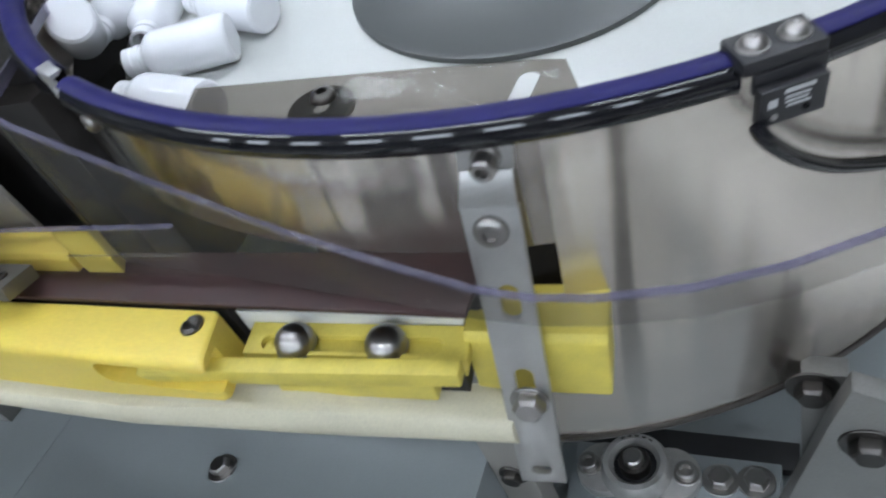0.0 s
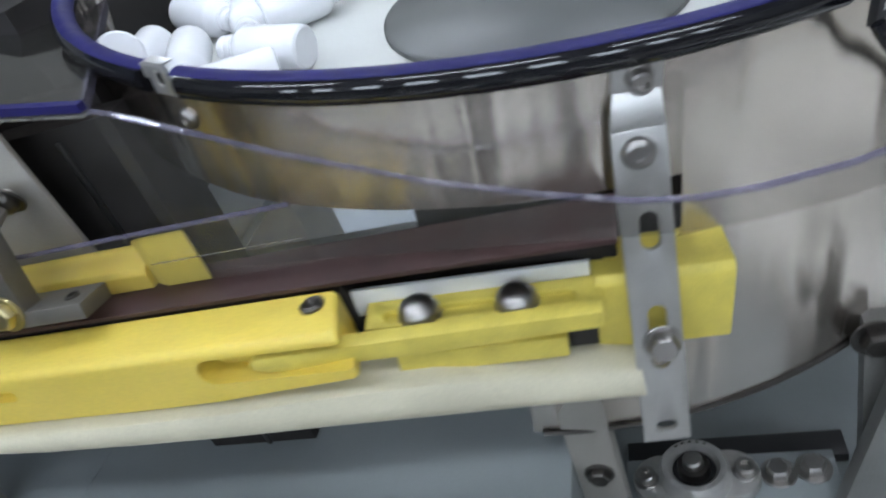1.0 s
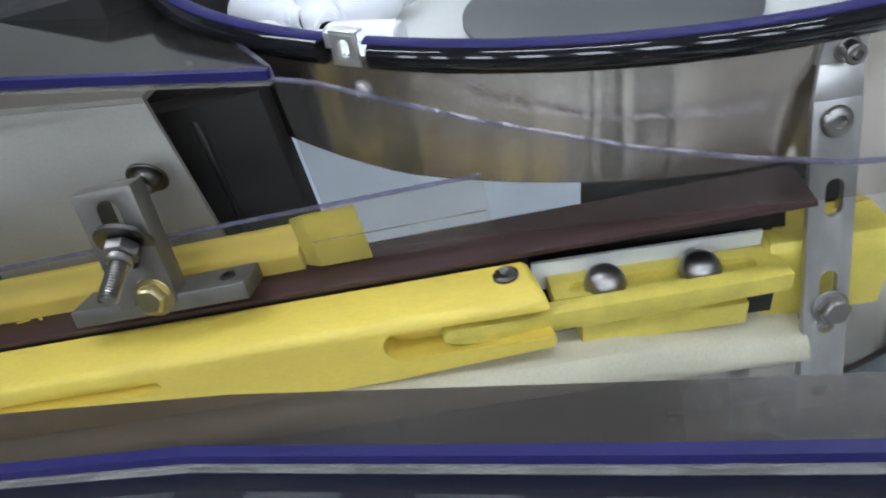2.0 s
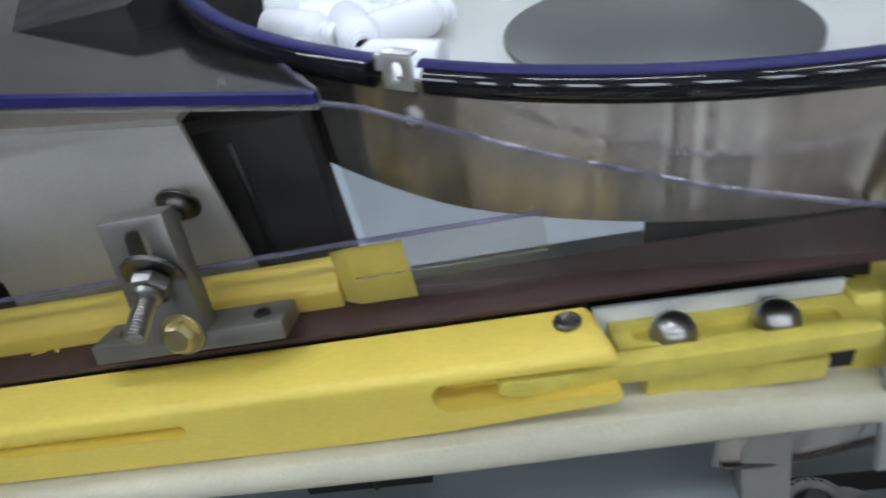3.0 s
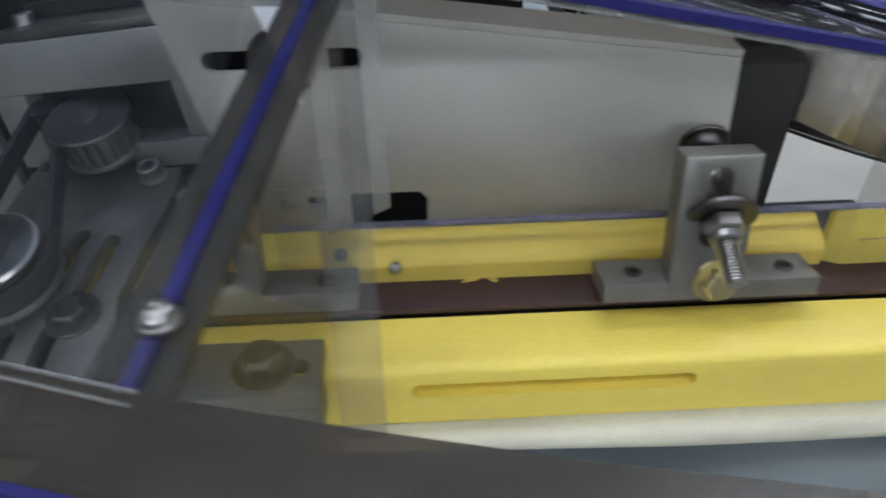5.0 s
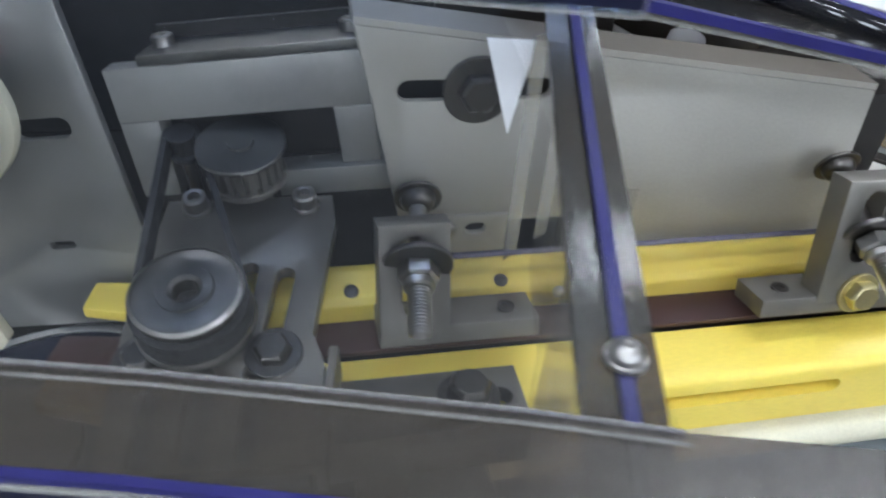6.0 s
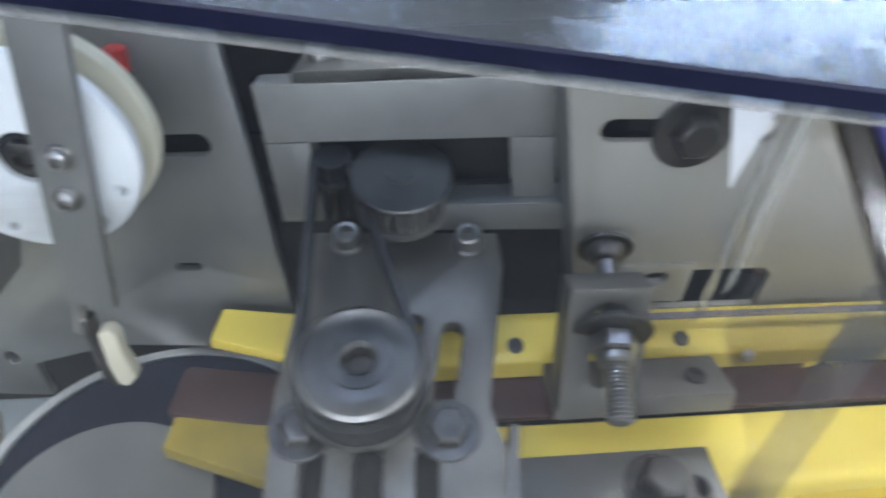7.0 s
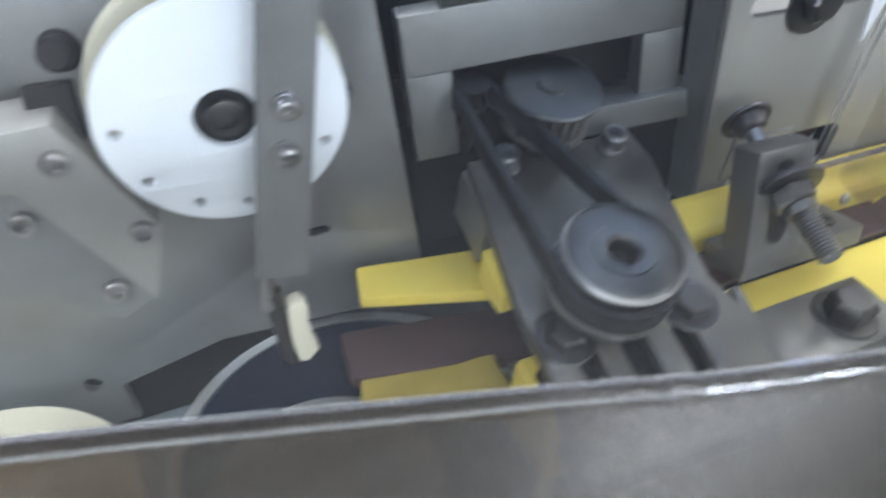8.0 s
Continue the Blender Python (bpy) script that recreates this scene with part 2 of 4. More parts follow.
    return joined(bm, own)


def slot_ring(cx, cy, length, width, turn=0.0, n=10):
    """The outline of a round-ended slot."""
    h, r = (length - width) / 2, width / 2
    out = []
    for sx in (1, -1):
        for k in range(n + 1):
            a = radians(-90 + 180 * k / n) + (0 if sx > 0 else math.pi)
            out.append((sx * h + r * math.cos(a), r * math.sin(a)))
    c, s = math.cos(radians(turn)), math.sin(radians(turn))
    return [(cx + c * x - s * y, cy + s * x + c * y) for x, y in out]


def sheet(outline, holes, thick, mat, name, bevel=0.0004):
    """A flat plate in x and y with real openings, its upper face at z = 0."""
    cu = bpy.data.curves.new(name, "CURVE")
    cu.dimensions, cu.fill_mode = "2D", "BOTH"
    cu.extrude, cu.bevel_depth, cu.bevel_resolution, cu.offset = max(thick / 2 - bevel, 1e-5), bevel, 1, -bevel
    for ring in (outline, *holes):
        sp = cu.splines.new("POLY")
        sp.points.add(len(ring) - 1)
        for p, (x, y) in zip(sp.points, ring):
            p.co = (x, y, 0, 1)
        sp.use_cyclic_u = True
    ob = bpy.data.objects.new(name, cu)
    scene.collection.objects.link(ob)
    dg = bpy.context.evaluated_depsgraph_get()
    me = bpy.data.meshes.new_from_object(ob.evaluated_get(dg))
    bpy.data.objects.remove(ob)
    bpy.data.curves.remove(cu)
    bm = bmesh.new()
    bm.from_mesh(me)
    bpy.data.meshes.remove(me)
    bmesh.ops.translate(bm, vec=(0, 0, -thick / 2), verts=bm.verts)
    bmesh.ops.remove_doubles(bm, verts=bm.verts, dist=1e-6)
    return mesh_of(bm, name, mat, 30)


def upright(x, y, z, yaw=0.0):
    """Stands a plate, drawn in x and y, up in the x-z plane, its upper face to the front."""
    return pose(x, y, z, 90, 0, yaw)


BOLTS = {}


def bolt(parent, m, style="hex", r=0.006, h=0.004, mat=None, washer=0.0, name="bolt"):
    """A screw head that sits at the pose m, its axis along the pose's z."""
    mat = mat or BOLT
    key = (style, r, h, mat.name)
    if key not in BOLTS:
        if style == "hex":
            bm = lathe([(0, h), (r * 0.80, h), (r * 0.97, h * 0.8), (r, h * 0.72), (r, 0), (0, 0)], 6)
            bm = lathe([(0, h * 1.02), (r * 0.72, h * 1.02), (r * 0.80, h * 0.93), (r * 0.80, h * 0.6)], 20, None, bm)
        elif style == "button":
            bm = lathe([(0, h * 0.3), (r * 0.46, h * 0.3), (r * 0.46, h * 0.965)], 6)
            bm = lathe([(r * 0.40, h * 0.97), (r * 0.42, h * 0.98), (r * 0.6, h * 0.93), (r * 0.82, h * 0.72), (r * 0.95, h * 0.42), (r, h * 0.1), (r, 0), (0, 0)], 28, None, bm)
        elif style == "dome":
            bm = lathe([(0, h), (r * 0.22, h * 0.99), (r * 0.45, h * 0.93), (r * 0.66, h * 0.81), (r * 0.83, h * 0.62), (r * 0.95, h * 0.36), (r, h * 0.1), (r, 0), (0, 0)], 32)
        elif style == "socket":
            bm = lathe([(0, h * 0.35), (r * 0.60, h * 0.35), (r * 0.60, h * 0.985)], 6)
            bm = lathe([(r * 0.52, h * 0.99), (r * 0.54, h), (r * 0.85, h), (r, h * 0.88), (r, 0), (0, 0)], 28, None, bm)
        elif style == "slotted":
            bm = lathe([(0, h), (r * 0.7, h), (r, h * 0.6), (r, 0), (0, 0)], 24)
            bmesh.ops.bisect_plane(bm, geom=bm.verts[:] + bm.edges[:] + bm.faces[:], plane_co=(r * 0.12, 0, 0), plane_no=(1, 0, 0))
            bmesh.ops.bisect_plane(bm, geom=bm.verts[:] + bm.edges[:] + bm.faces[:], plane_co=(-r * 0.12, 0, 0), plane_no=(1, 0, 0))
            for v in bm.verts:
                if abs(v.co.x) < r * 0.125 and v.co.z > h * 0.5:
                    v.co.z = h * 0.35
        else:
            bm = lathe([(0, h * 0.8), (r * 0.14, h * 0.55), (r * 0.3, h), (r * 0.62, h * 0.92), (r * 0.9, h * 0.6), (r, h * 0.2), (r, 0), (0, 0)], 28)
        BOLTS[key] = mesh_of(bm, "bolt", mat)
    ob = part(name, BOLTS[key], mat, parent, "", m)
    if washer:
        ob.matrix_basis = m @ Matrix.Translation((0, 0, 0.0012))
        part("washer", lathe([(r * 0.4, 0), (washer - 0.0003, 0), (washer, -0.0003), (washer, -0.0012), (r * 0.4, -0.0012)], 28), mat, ob)
    return ob


def facing(x, y, z, way=(0, -1, 0)):
    """The pose of a screw head at a place whose axis points along way."""
    return Matrix.Translation((x, y, z)) @ Vector(way).to_track_quat("Z", "Y").to_matrix().to_4x4()


# ---- room ----
def room():
    a = thing("floor", "pale warm grey factory floor with added dark strips", "floor", kind="structure")
    part("slab", box(-3.2, 3.2, -2.8, 3.2, -1.0, -0.95, 0), FLOORPAINT, a)
    for x0, x1, y0, y1 in ((-3.1, -1.35, -2.7, 1.0), (0.76, 0.84, -2.7, 0.5), (0.98, 1.06, -2.7, 0.5), (1.25, 1.6, -2.7, 0.5)):
        part("mirrored_strip", box(x0, x1, y0, y1, -0.95, -0.935, 0.004), MAT, a, "unseen dark floor strip added for the bowl to mirror")
    part("painted_area", box(-1.3, 0.60, 0.62, 3.2, -0.95, -0.9475, 0.001), FLOORBLUE, a, "pale bluish painted floor area")
    c = thing("ceiling", "plain grey ceiling above the machine", "ceiling", kind="structure")
    part("slab", box(-3.2, 3.2, -2.8, 3.2, 1.95, 2.0, 0), CEILINGPAINT, c)
    for nm, b in (("wall_south", (-3.2, 3.2, -2.9, -2.8, -0.95, 1.95)), ("wall_east", (3.2, 3.3, -2.8, 3.2, -0.95, 1.95)), ("wall_west", (-3.3, -3.2, -2.8, 3.2, -0.95, 1.95))):
        w = thing(nm, "plain pale painted wall", "wall", kind="structure")
        part("panel", box(*b, 0), WALLPAINT, w)
    g = thing("fill_panes_1", "row of unseen glowing panes added to light the machine front", "window", kind="structure")
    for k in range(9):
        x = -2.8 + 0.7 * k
        part("pane", box(x - 0.19, x + 0.19, -2.795, -2.785, 0.75, 1.55, 0), FILLGLOW, g, "glowing fill pane")
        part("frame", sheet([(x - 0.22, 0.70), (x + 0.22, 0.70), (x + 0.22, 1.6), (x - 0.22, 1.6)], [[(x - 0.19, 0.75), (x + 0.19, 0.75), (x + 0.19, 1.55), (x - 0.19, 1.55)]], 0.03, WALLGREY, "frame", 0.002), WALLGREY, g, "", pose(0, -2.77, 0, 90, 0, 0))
    w = thing("wall_north", "plain grey painted wall", "wall", kind="structure")
    part("panel", box(-3.2, 3.2, 3.2, 3.3, -0.95, 1.95, 0), WALLGREY, w)
    for x, y in ((-1.6, -1.1), (0.0, -1.1), (1.6, -1.1), (-1.75, 0.2), (-0.35, 0.2), (1.0, 0.70), (0.95, 1.62), (-0.75, 2.25)):
        f = thing("ceiling_light", "white twin fluorescent tube fitting under the ceiling", "ceiling light", pose(x, y, 1.94), "tube lights on the ceiling")
        part("housing", box(-0.62, 0.62, -0.1, 0.1, -0.03, 0.008, 0.004), WALLPAINT, f)
        for s in (-0.05, 0.05):
            part("tube", rod((-0.6, s, -0.05), (0.6, s, -0.05), 0.018, 12), LAMPGLOW, f, "glowing white tube")


room()


def bench(x0, x1, y0, y1, trays):
    """An unseen dark bench in front of the machine with white trays on it, added for the steel bowl to mirror."""
    w = thing("mirrored_bench", "unseen grey bench added for the bowl to mirror", "bench", None, "benches round the machine")
    part("top", box(x0, x1, y0, y1, -0.33, -0.30, 0.002), BENCHTOP, w)
    for x in (x0 + 0.03, x1 - 0.03):
        for y in (y0 + 0.03, y1 - 0.03):
            part("leg", box(x - 0.02, x + 0.02, y - 0.02, y + 0.02, -0.95, -0.33, 0.002), WALLGREY, w)
    for a0, a1, b0, b1 in trays:
        t = thing("tray", "unseen shallow white tray added for bright streaks in the bowl", "tray", None, "white trays on the benches")
        part("base", box(a0, a1, b0, b1, -0.3, -0.296, 0.001), TRAY, t)
        for c in ((a0, a0 + 0.004, b0, b1), (a1 - 0.004, a1, b0, b1), (a0 + 0.004, a1 - 0.004, b0, b0 + 0.004), (a0 + 0.004, a1 - 0.004, b1 - 0.004, b1)):
            part("rim", box(*c, -0.296, -0.288, 0.0008), TRAY, t)


bench(-0.80, 0.27, -0.95, -0.18, ((-0.78, -0.67, -0.85, -0.24), (-0.56, -0.47, -0.85, -0.26), (-0.39, -0.31, -0.85, -0.22), (-0.24, -0.16, -0.85, -0.24), (-0.10, -0.05, -0.8, -0.22), (0.02, 0.09, -0.8, -0.22), (0.17, 0.245, -0.8, -0.22)))
bench(0.29, 0.72, -0.35, 0.32, ((0.33, 0.40, -0.32, 0.28), (0.43, 0.46, -0.32, 0.28), (0.52, 0.66, -0.32, 0.10)))


def slab(points, offset, bevel=0.0, bm=None):
    """A flat polygon drawn out along offset."""
    own = bmesh.new()
    a = [own.verts.new(p) for p in points]
    b = [own.verts.new(Vector(p) + Vector(offset)) for p in points]
    own.faces.new(a)
    own.faces.new(b[::-1])
    for k in range(len(a)):
        j = (k + 1) % len(a)
        own.faces.new((a[k], b[k], b[j], a[j]))
    bmesh.ops.recalc_face_normals(own, faces=own.faces)
    if bevel:
        bmesh.ops.bevel(own, geom=own.edges[:], offset=bevel, segments=2, affect="EDGES", profile=0.6)
    return joined(bm, own)


def ribbon(line_a, line_b, offset, bm=None):
    """A strip between two lines of places, drawn out along offset."""
    own = bmesh.new()
    off = Vector(offset)
    rows = []
    for p, q in zip(line_a, line_b):
        p, q = Vector(p), Vector(q)
        rows.append([own.verts.new(v) for v in (p, q, q + off, p + off)])
    for a, b in zip(rows, rows[1:]):
        for k in range(4):
            own.faces.new((a[k], a[(k + 1) % 4], b[(k + 1) % 4], b[k]))
    own.faces.new(rows[0][::-1])
    own.faces.new(rows[-1])
    bmesh.ops.recalc_face_normals(own, faces=own.faces)
    return joined(bm, own)


def arc_wall(r, thick, z0, z1, a0, a1, rise=0.0, step=2.5, bm=None):
    """Part of an upright ring; angles in degrees from the front, growing to the right. The lower edge may rise towards the left."""
    n = max(2, int(abs(a1 - a0) / step))
    own = bmesh.new()
    rows = []
    for k in range(n + 1):
        a = radians(a0 + (a1 - a0) * k / n)
        s, c = math.sin(a), -math.cos(a)
        up = rise * min(1.0, max(0.0, (-math.degrees(a) - 22) / 14))
        rows.append([own.verts.new((q * s, q * c, z)) for q, z in ((r, z0 + up), (r, z1), (r - thick, z1), (r - thick, z0 + up))])
    for a, b in zip(rows, rows[1:]):
        for k in range(4):
            own.faces.new((a[k], a[(k + 1) % 4], b[(k + 1) % 4], b[k]))
    own.faces.new(rows[0][::-1])
    own.faces.new(rows[-1])
    bmesh.ops.recalc_face_normals(own, faces=own.faces)
    return joined(bm, own)


def ring_profile(rows, thick, a0, a1, n):
    """A curved strip, given by rows of radius and height, carried round the axis."""
    mid = Vector((sum(r for r, z in rows) / len(rows), sum(z for r, z in rows) / len(rows)))
    low = Vector((rows[0][0] + rows[-1][0], rows[0][1] + rows[-1][1])) / 2
    back = (low - mid).normalized() * thick
    loop = rows + [(r + back.x, z + back.y) for r, z in rows[::-1]]
    own = bmesh.new()
    rings = []
    for k in range(n + 1):
        a = radians(a0 + (a1 - a0) * k / n)
        rings.append([own.verts.new((r * math.sin(a), -r * math.cos(a), z)) for r, z in loop])
    for p, q in zip(rings, rings[1:]):
        for k in range(len(loop)):
            j = (k + 1) % len(loop)
            own.faces.new((p[k], p[j], q[j], q[k]))
    own.faces.new(rings[0][::-1])
    own.faces.new(rings[-1])
    bmesh.ops.recalc_face_normals(own, faces=own.faces)
    return own


def arc_points(r, z, a0, a1, n):
    return [(r * math.sin(radians(a0 + (a1 - a0) * k / n)), -r * math.cos(radians(a0 + (a1 - a0) * k / n)), z) for k in range(n + 1)]


# the sorting bowl and the slide beside it lean a little against the conveyor
BOWL = Matrix(((0.9918, 0.0059, 0.1275, 0.0341), (0.0, 0.9989, -0.0461, 0.2977), (-0.1277, 0.0457, 0.9908, 0.0921), (0, 0, 0, 1)))
SLIDE = Matrix(((0.9823, -0.1277, 0.1369, 0), (0.1349, 0.9899, -0.0448, 0), (-0.1298, 0.0624, 0.9896, 0), (0, 0, 0, 1)))


# beyond the cross strip the drive, the wheel and their plates bend away to the back
WING = Matrix(((0.9936, 0.1050, -0.0422, -0.0018), (-0.1005, 0.9902, 0.0974, -0.0402), (0.0520, -0.0925, 0.9944, 0.0169), (0, 0, 0, 1)))
PLATES = WING @ Matrix.Translation((-0.3867, 0.0529, 0.0974)) @ pose(0, 0, 0, 0, -5.6, -7.0) @ Matrix.Translation((0.3855, -0.0535, -0.0944))


# ---- machine bed ----
def machine_bed():
    t = thing("machine_table", "pale grey painted machine table with bolts", "table", kind="structure")
    part("top", box(-1.2, -0.3, -0.2, 0.5, -0.157, -0.147, 0.001), TABLE, t)
    part("top", box(-0.2995, 0.03, -0.08, 0.29, -0.157, -0.147, 0.0), TABLE, t)
    part("top", box(0.0305, 0.080, 0.17, 0.29, -0.157, -0.147, 0.0), TABLE, t)
    part("lower_top", box(0.03, 0.262, -0.05, 0.29, -0.275, -0.265, 0.001), TABLE, t, "lower pale grey table part")
    part("cabinet", box(-0.2995, 0.25, -0.04, 0.28, -0.95, -0.276, 0.002), GREYPLATE, t)
    part("cabinet", box(-1.2, -0.3, -0.07, 0.5, -0.95, -0.158, 0.002), GREYPLATE, t)
    part("riser", box(0.026, 0.03, -0.08, 0.29, -0.265, -0.157, 0.0), TABLE, t)
    bolt(t, pose(-0.140, 0.001, -0.147), "hex", 0.0065, 0.0055, BOLT, 0.0095)
    p = thing("support_post", "pale steel post standing under the chute", "post")
    part("post", box(0.0305, 0.054, 0.030, 0.044, -0.265, -0.06, 0.001), PLATE, p)
    bolt(p, facing(0.043, 0.0298, -0.157), "hex", 0.006, 0.004, DARKBOLT, 0.008)


machine_bed()


def flange_bearing():
    b = thing("bearing_plate", "pale steel mounting plate bolted to the lower table", "plate")
    part("plate", box(0.045, 0.172, 0.035, 0.105, -0.265, -0.25, 0.001), TABLE, b)
    for x, y in ((0.138, 0.089), (0.1585, 0.091)):
        bolt(b, pose(x, y, -0.25), "hex", 0.0075, 0.006, BOLT, 0.011)
    f = thing("flange_bearing", "dull cast metal two-bolt flange bearing with a shaft end", "bearing", pose(0.0885, 0.085, -0.25, 0, 0, 2))
    out = []
    for k in range(48):
        a = 2 * math.pi * k / 48
        r = 0.021 + 0.018 * max(0.0, abs(math.cos(a)) - 0.62) / 0.38
        out.append((r * math.cos(a), min(0.022, max(-0.022, r * math.sin(a)))))
    part("flange", sheet(out, [], 0.008, CASTSTEEL, "flange", 0.001), CASTSTEEL, f, "", pose(0, 0, 0.008))
    part("housing", lathe([(0.0135, 0.006), (0.0135, 0.016), (0.016, 0.019), (0.0195, 0.019), (0.021, 0.0165), (0.0225, 0.007)], 40), CASTSTEEL, f)
    part("inner_ring", lathe([(0.0065, 0.008), (0.0065, 0.0205), (0.0095, 0.0205), (0.010, 0.019), (0.010, 0.008)], 32), DARKBOLT, f, "dark inner ring")
    part("seal", lathe([(0.0095, 0.0135), (0.0138, 0.0135), (0.0138, 0.012), (0.0095, 0.012)], 32), BLACK_MATT, f)
    part("shaft", rod((0, 0, 0), (0, 0, 0.026), 0.0062, 24, None, 0.0012), BOLT, f, "bright shaft end")
    for s in (-1, 1):
        bolt(f, pose(0.0305 * s, 0, 0.008), "socket", 0.0062, 0.006, BOLT, 0.0078)
    # raised maker's mark that cannot be read
    for k in range(5):
        a = radians(60 + 15 * k)
        part("mark_bar", box(-0.0012, 0.0012, -0.0005, 0.0005, 0.0188, 0.0194, 0), DARKBOLT, f, "", pose(0.0176 * math.cos(a), 0.0176 * math.sin(a), 0, 0, 0, 90 + math.degrees(a)))


flange_bearing()


def corner_angle():
    a = thing("steel_angle", "thick steel angle with a dull hex bolt beside the bowl", "bracket")
    part("leg", slab([(0.162, 0.06, -0.265), (0.195, 0.06, -0.125), (0.2025, 0.06, -0.098), (0.226, 0.06, -0.108), (0.262, 0.06, -0.265)], (0, 0.011, 0), 0.0008), GREYPLATE, a)
    bolt(a, facing(0.2105, 0.0598, -0.139), "hex", 0.0085, 0.007, DARKBOLT, 0.0125)
    c = thing("side_block", "small steel block with a dark hex bolt under the bowl", "block")
    part("block", box(0.183, 0.203, 0.083, 0.094, -0.265, -0.121, 0.0008), GREYPLATE, c)
    bolt(c, facing(0.188, 0.0828, -0.131), "hex", 0.008, 0.007, DARKBOLT, 0.012)
    r = thing("rubber_strip", "flat black rubber strip on the lower table", "strip")
    part("strip", box(0.045, 0.182, 0.1055, 0.125, -0.265, -0.257, 0.001), BLACK_MATT, r)


corner_angle()


# ---- sorting bowl ----
def sorting_bowl():
    b = thing("sorting_bowl", "round brushed stainless bottle sorting bowl with black rim trim", "bowl", BOWL)
    part("wall", arc_wall(0.278, 0.002, -0.0515, 0.002, -160, 17.1, 0.0075), STEEL, b, "brushed stainless wall")
    part("wall", arc_wall(0.278, 0.002, -0.199, 0.002, 17.1, 200), STEEL, b, "brushed stainless wall")
    part("outlet_wall", arc_wall(0.2775, 0.002, -0.199, -0.082, 2, 17.2), STEEL, b, "brushed stainless wall below the outlet")
    part("lower_lip", sweep(arc_points(0.2786, -0.1985, 3, 198, 52), 0.0016, 8), DARKBOLT, b, "thin folded lower edge")
    part("outlet_shade", arc_wall(0.262, 0.002, -0.11, -0.0628, -6, 22), DARK, b, "dark sheet standing in for the shaded outlet opening")
    part("disc", lathe([(0, -0.0605), (0.244, -0.0605), (0.244, -0.0625), (0, -0.0625)], 96), DISC, b, "off-white turntable disc")
    part("disc_rim", lathe([(0.2445, -0.0625), (0.2445, -0.0604), (0.2535, -0.0604), (0.2540, -0.061), (0.2540, -0.0625)], 96), DARKBOLT, b, "outer rim of the disc darkened for the shade below the wall")
    part("hub_disc", lathe([(0, -0.056), (0.0925, -0.056), (0.0955, -0.0575), (0.0955, -0.0604), (0, -0.0604)], 72, Matrix.Translation((0.013, -0.0535, 0))), HUB, b, "dark grey round centre plate")
    for a0, a1 in ((-22.9, 28.9), (33.6, 332.2)):
        n = max(8, int((a1 - a0) / 3))
        part("rim_trim", sweep(arc_points(0.2782, 0.0040, a0, a1, n // 2), 0.0064, 16), BLACK, b, "glossy black tube trim")
        part("rim_band", ring_profile([(0.2782 + 0.0068 * math.cos(radians(g)), 0.0040 + 0.0068 * math.sin(radians(g))) for g in range(58, 172, 10)], 0.0006, a0 - 0.5, a1 + 0.5, n), INDIGO, b, "matt indigo band along the top of the trim")
    bolt(b, facing(*arc_points(0.278, -0.0135, -24.7, -24.7, 1)[0], (-0.42, -0.9, 0)), "pan", 0.005, 0.0028, BOLT)
    bolt(b, facing(*arc_points(0.2786, -0.125, 51, 51, 1)[0], (0.77, -0.63, 0)), "pan", 0.005, 0.0028, BOLT)
    # a folded steel clip over the rim, between two ends of the trim
    c = thing("rim_clip", "small folded stainless clip hooked over the bowl rim", "clip", BOWL @ pose(0, 0, 0, 0, 0, -25.2))
    part("front", sheet([(-0.0066, -0.001), (0.0066, -0.001), (0.0066, 0.0125), (-0.0066, 0.0125)], [slot_ring(0, 0.0065, 0.0075, 0.0044, 90)], 0.0014, RINGSTEEL, "front"), RINGSTEEL, c, "", upright(0, -0.2815, 0))
    part("top", box(-0.0066, 0.0066, -0.2815, -0.276, 0.0125, 0.0136, 0.0004), RINGSTEEL, c)
    part("ear", box(-0.0092, -0.0066, -0.2815, -0.275, 0.006, 0.0125, 0.0004), RINGSTEEL, c)


sorting_bowl()


def baffle():
    b = thing("bowl_baffle", "smoky clear baffle plate with slotted holes inside the bowl", "baffle", BOWL)
    out = [(-0.099, -0.208), (0.011, -0.1935), (0.060, -0.188), (0.072, -0.188), (0.080, -0.205), (0.098, -0.2565), (0.05, -0.270), (0.0, -0.2745), (-0.05, -0.2695), (-0.085, -0.2605)]
    part("sheet", sheet(out, [slot_ring(0.0585, -0.205, 0.024, 0.0095, 86)], 0.003, ACRYLIC_BAFFLE, "sheet"), ACRYLIC_BAFFLE, b, "", pose(0, 0, -0.03))
    part("washer", lathe([(0.004, 0), (0.015, 0), (0.0155, -0.0008), (0.0155, -0.0015), (0.004, -0.0015)], 36), DARKBOLT, b, "wide flat washer", pose(-0.029, -0.216, -0.0335))
    bolt(b, pose(-0.027, -0.214, -0.0300), "button", 0.0058, 0.0035, DARKBOLT)


baffle()


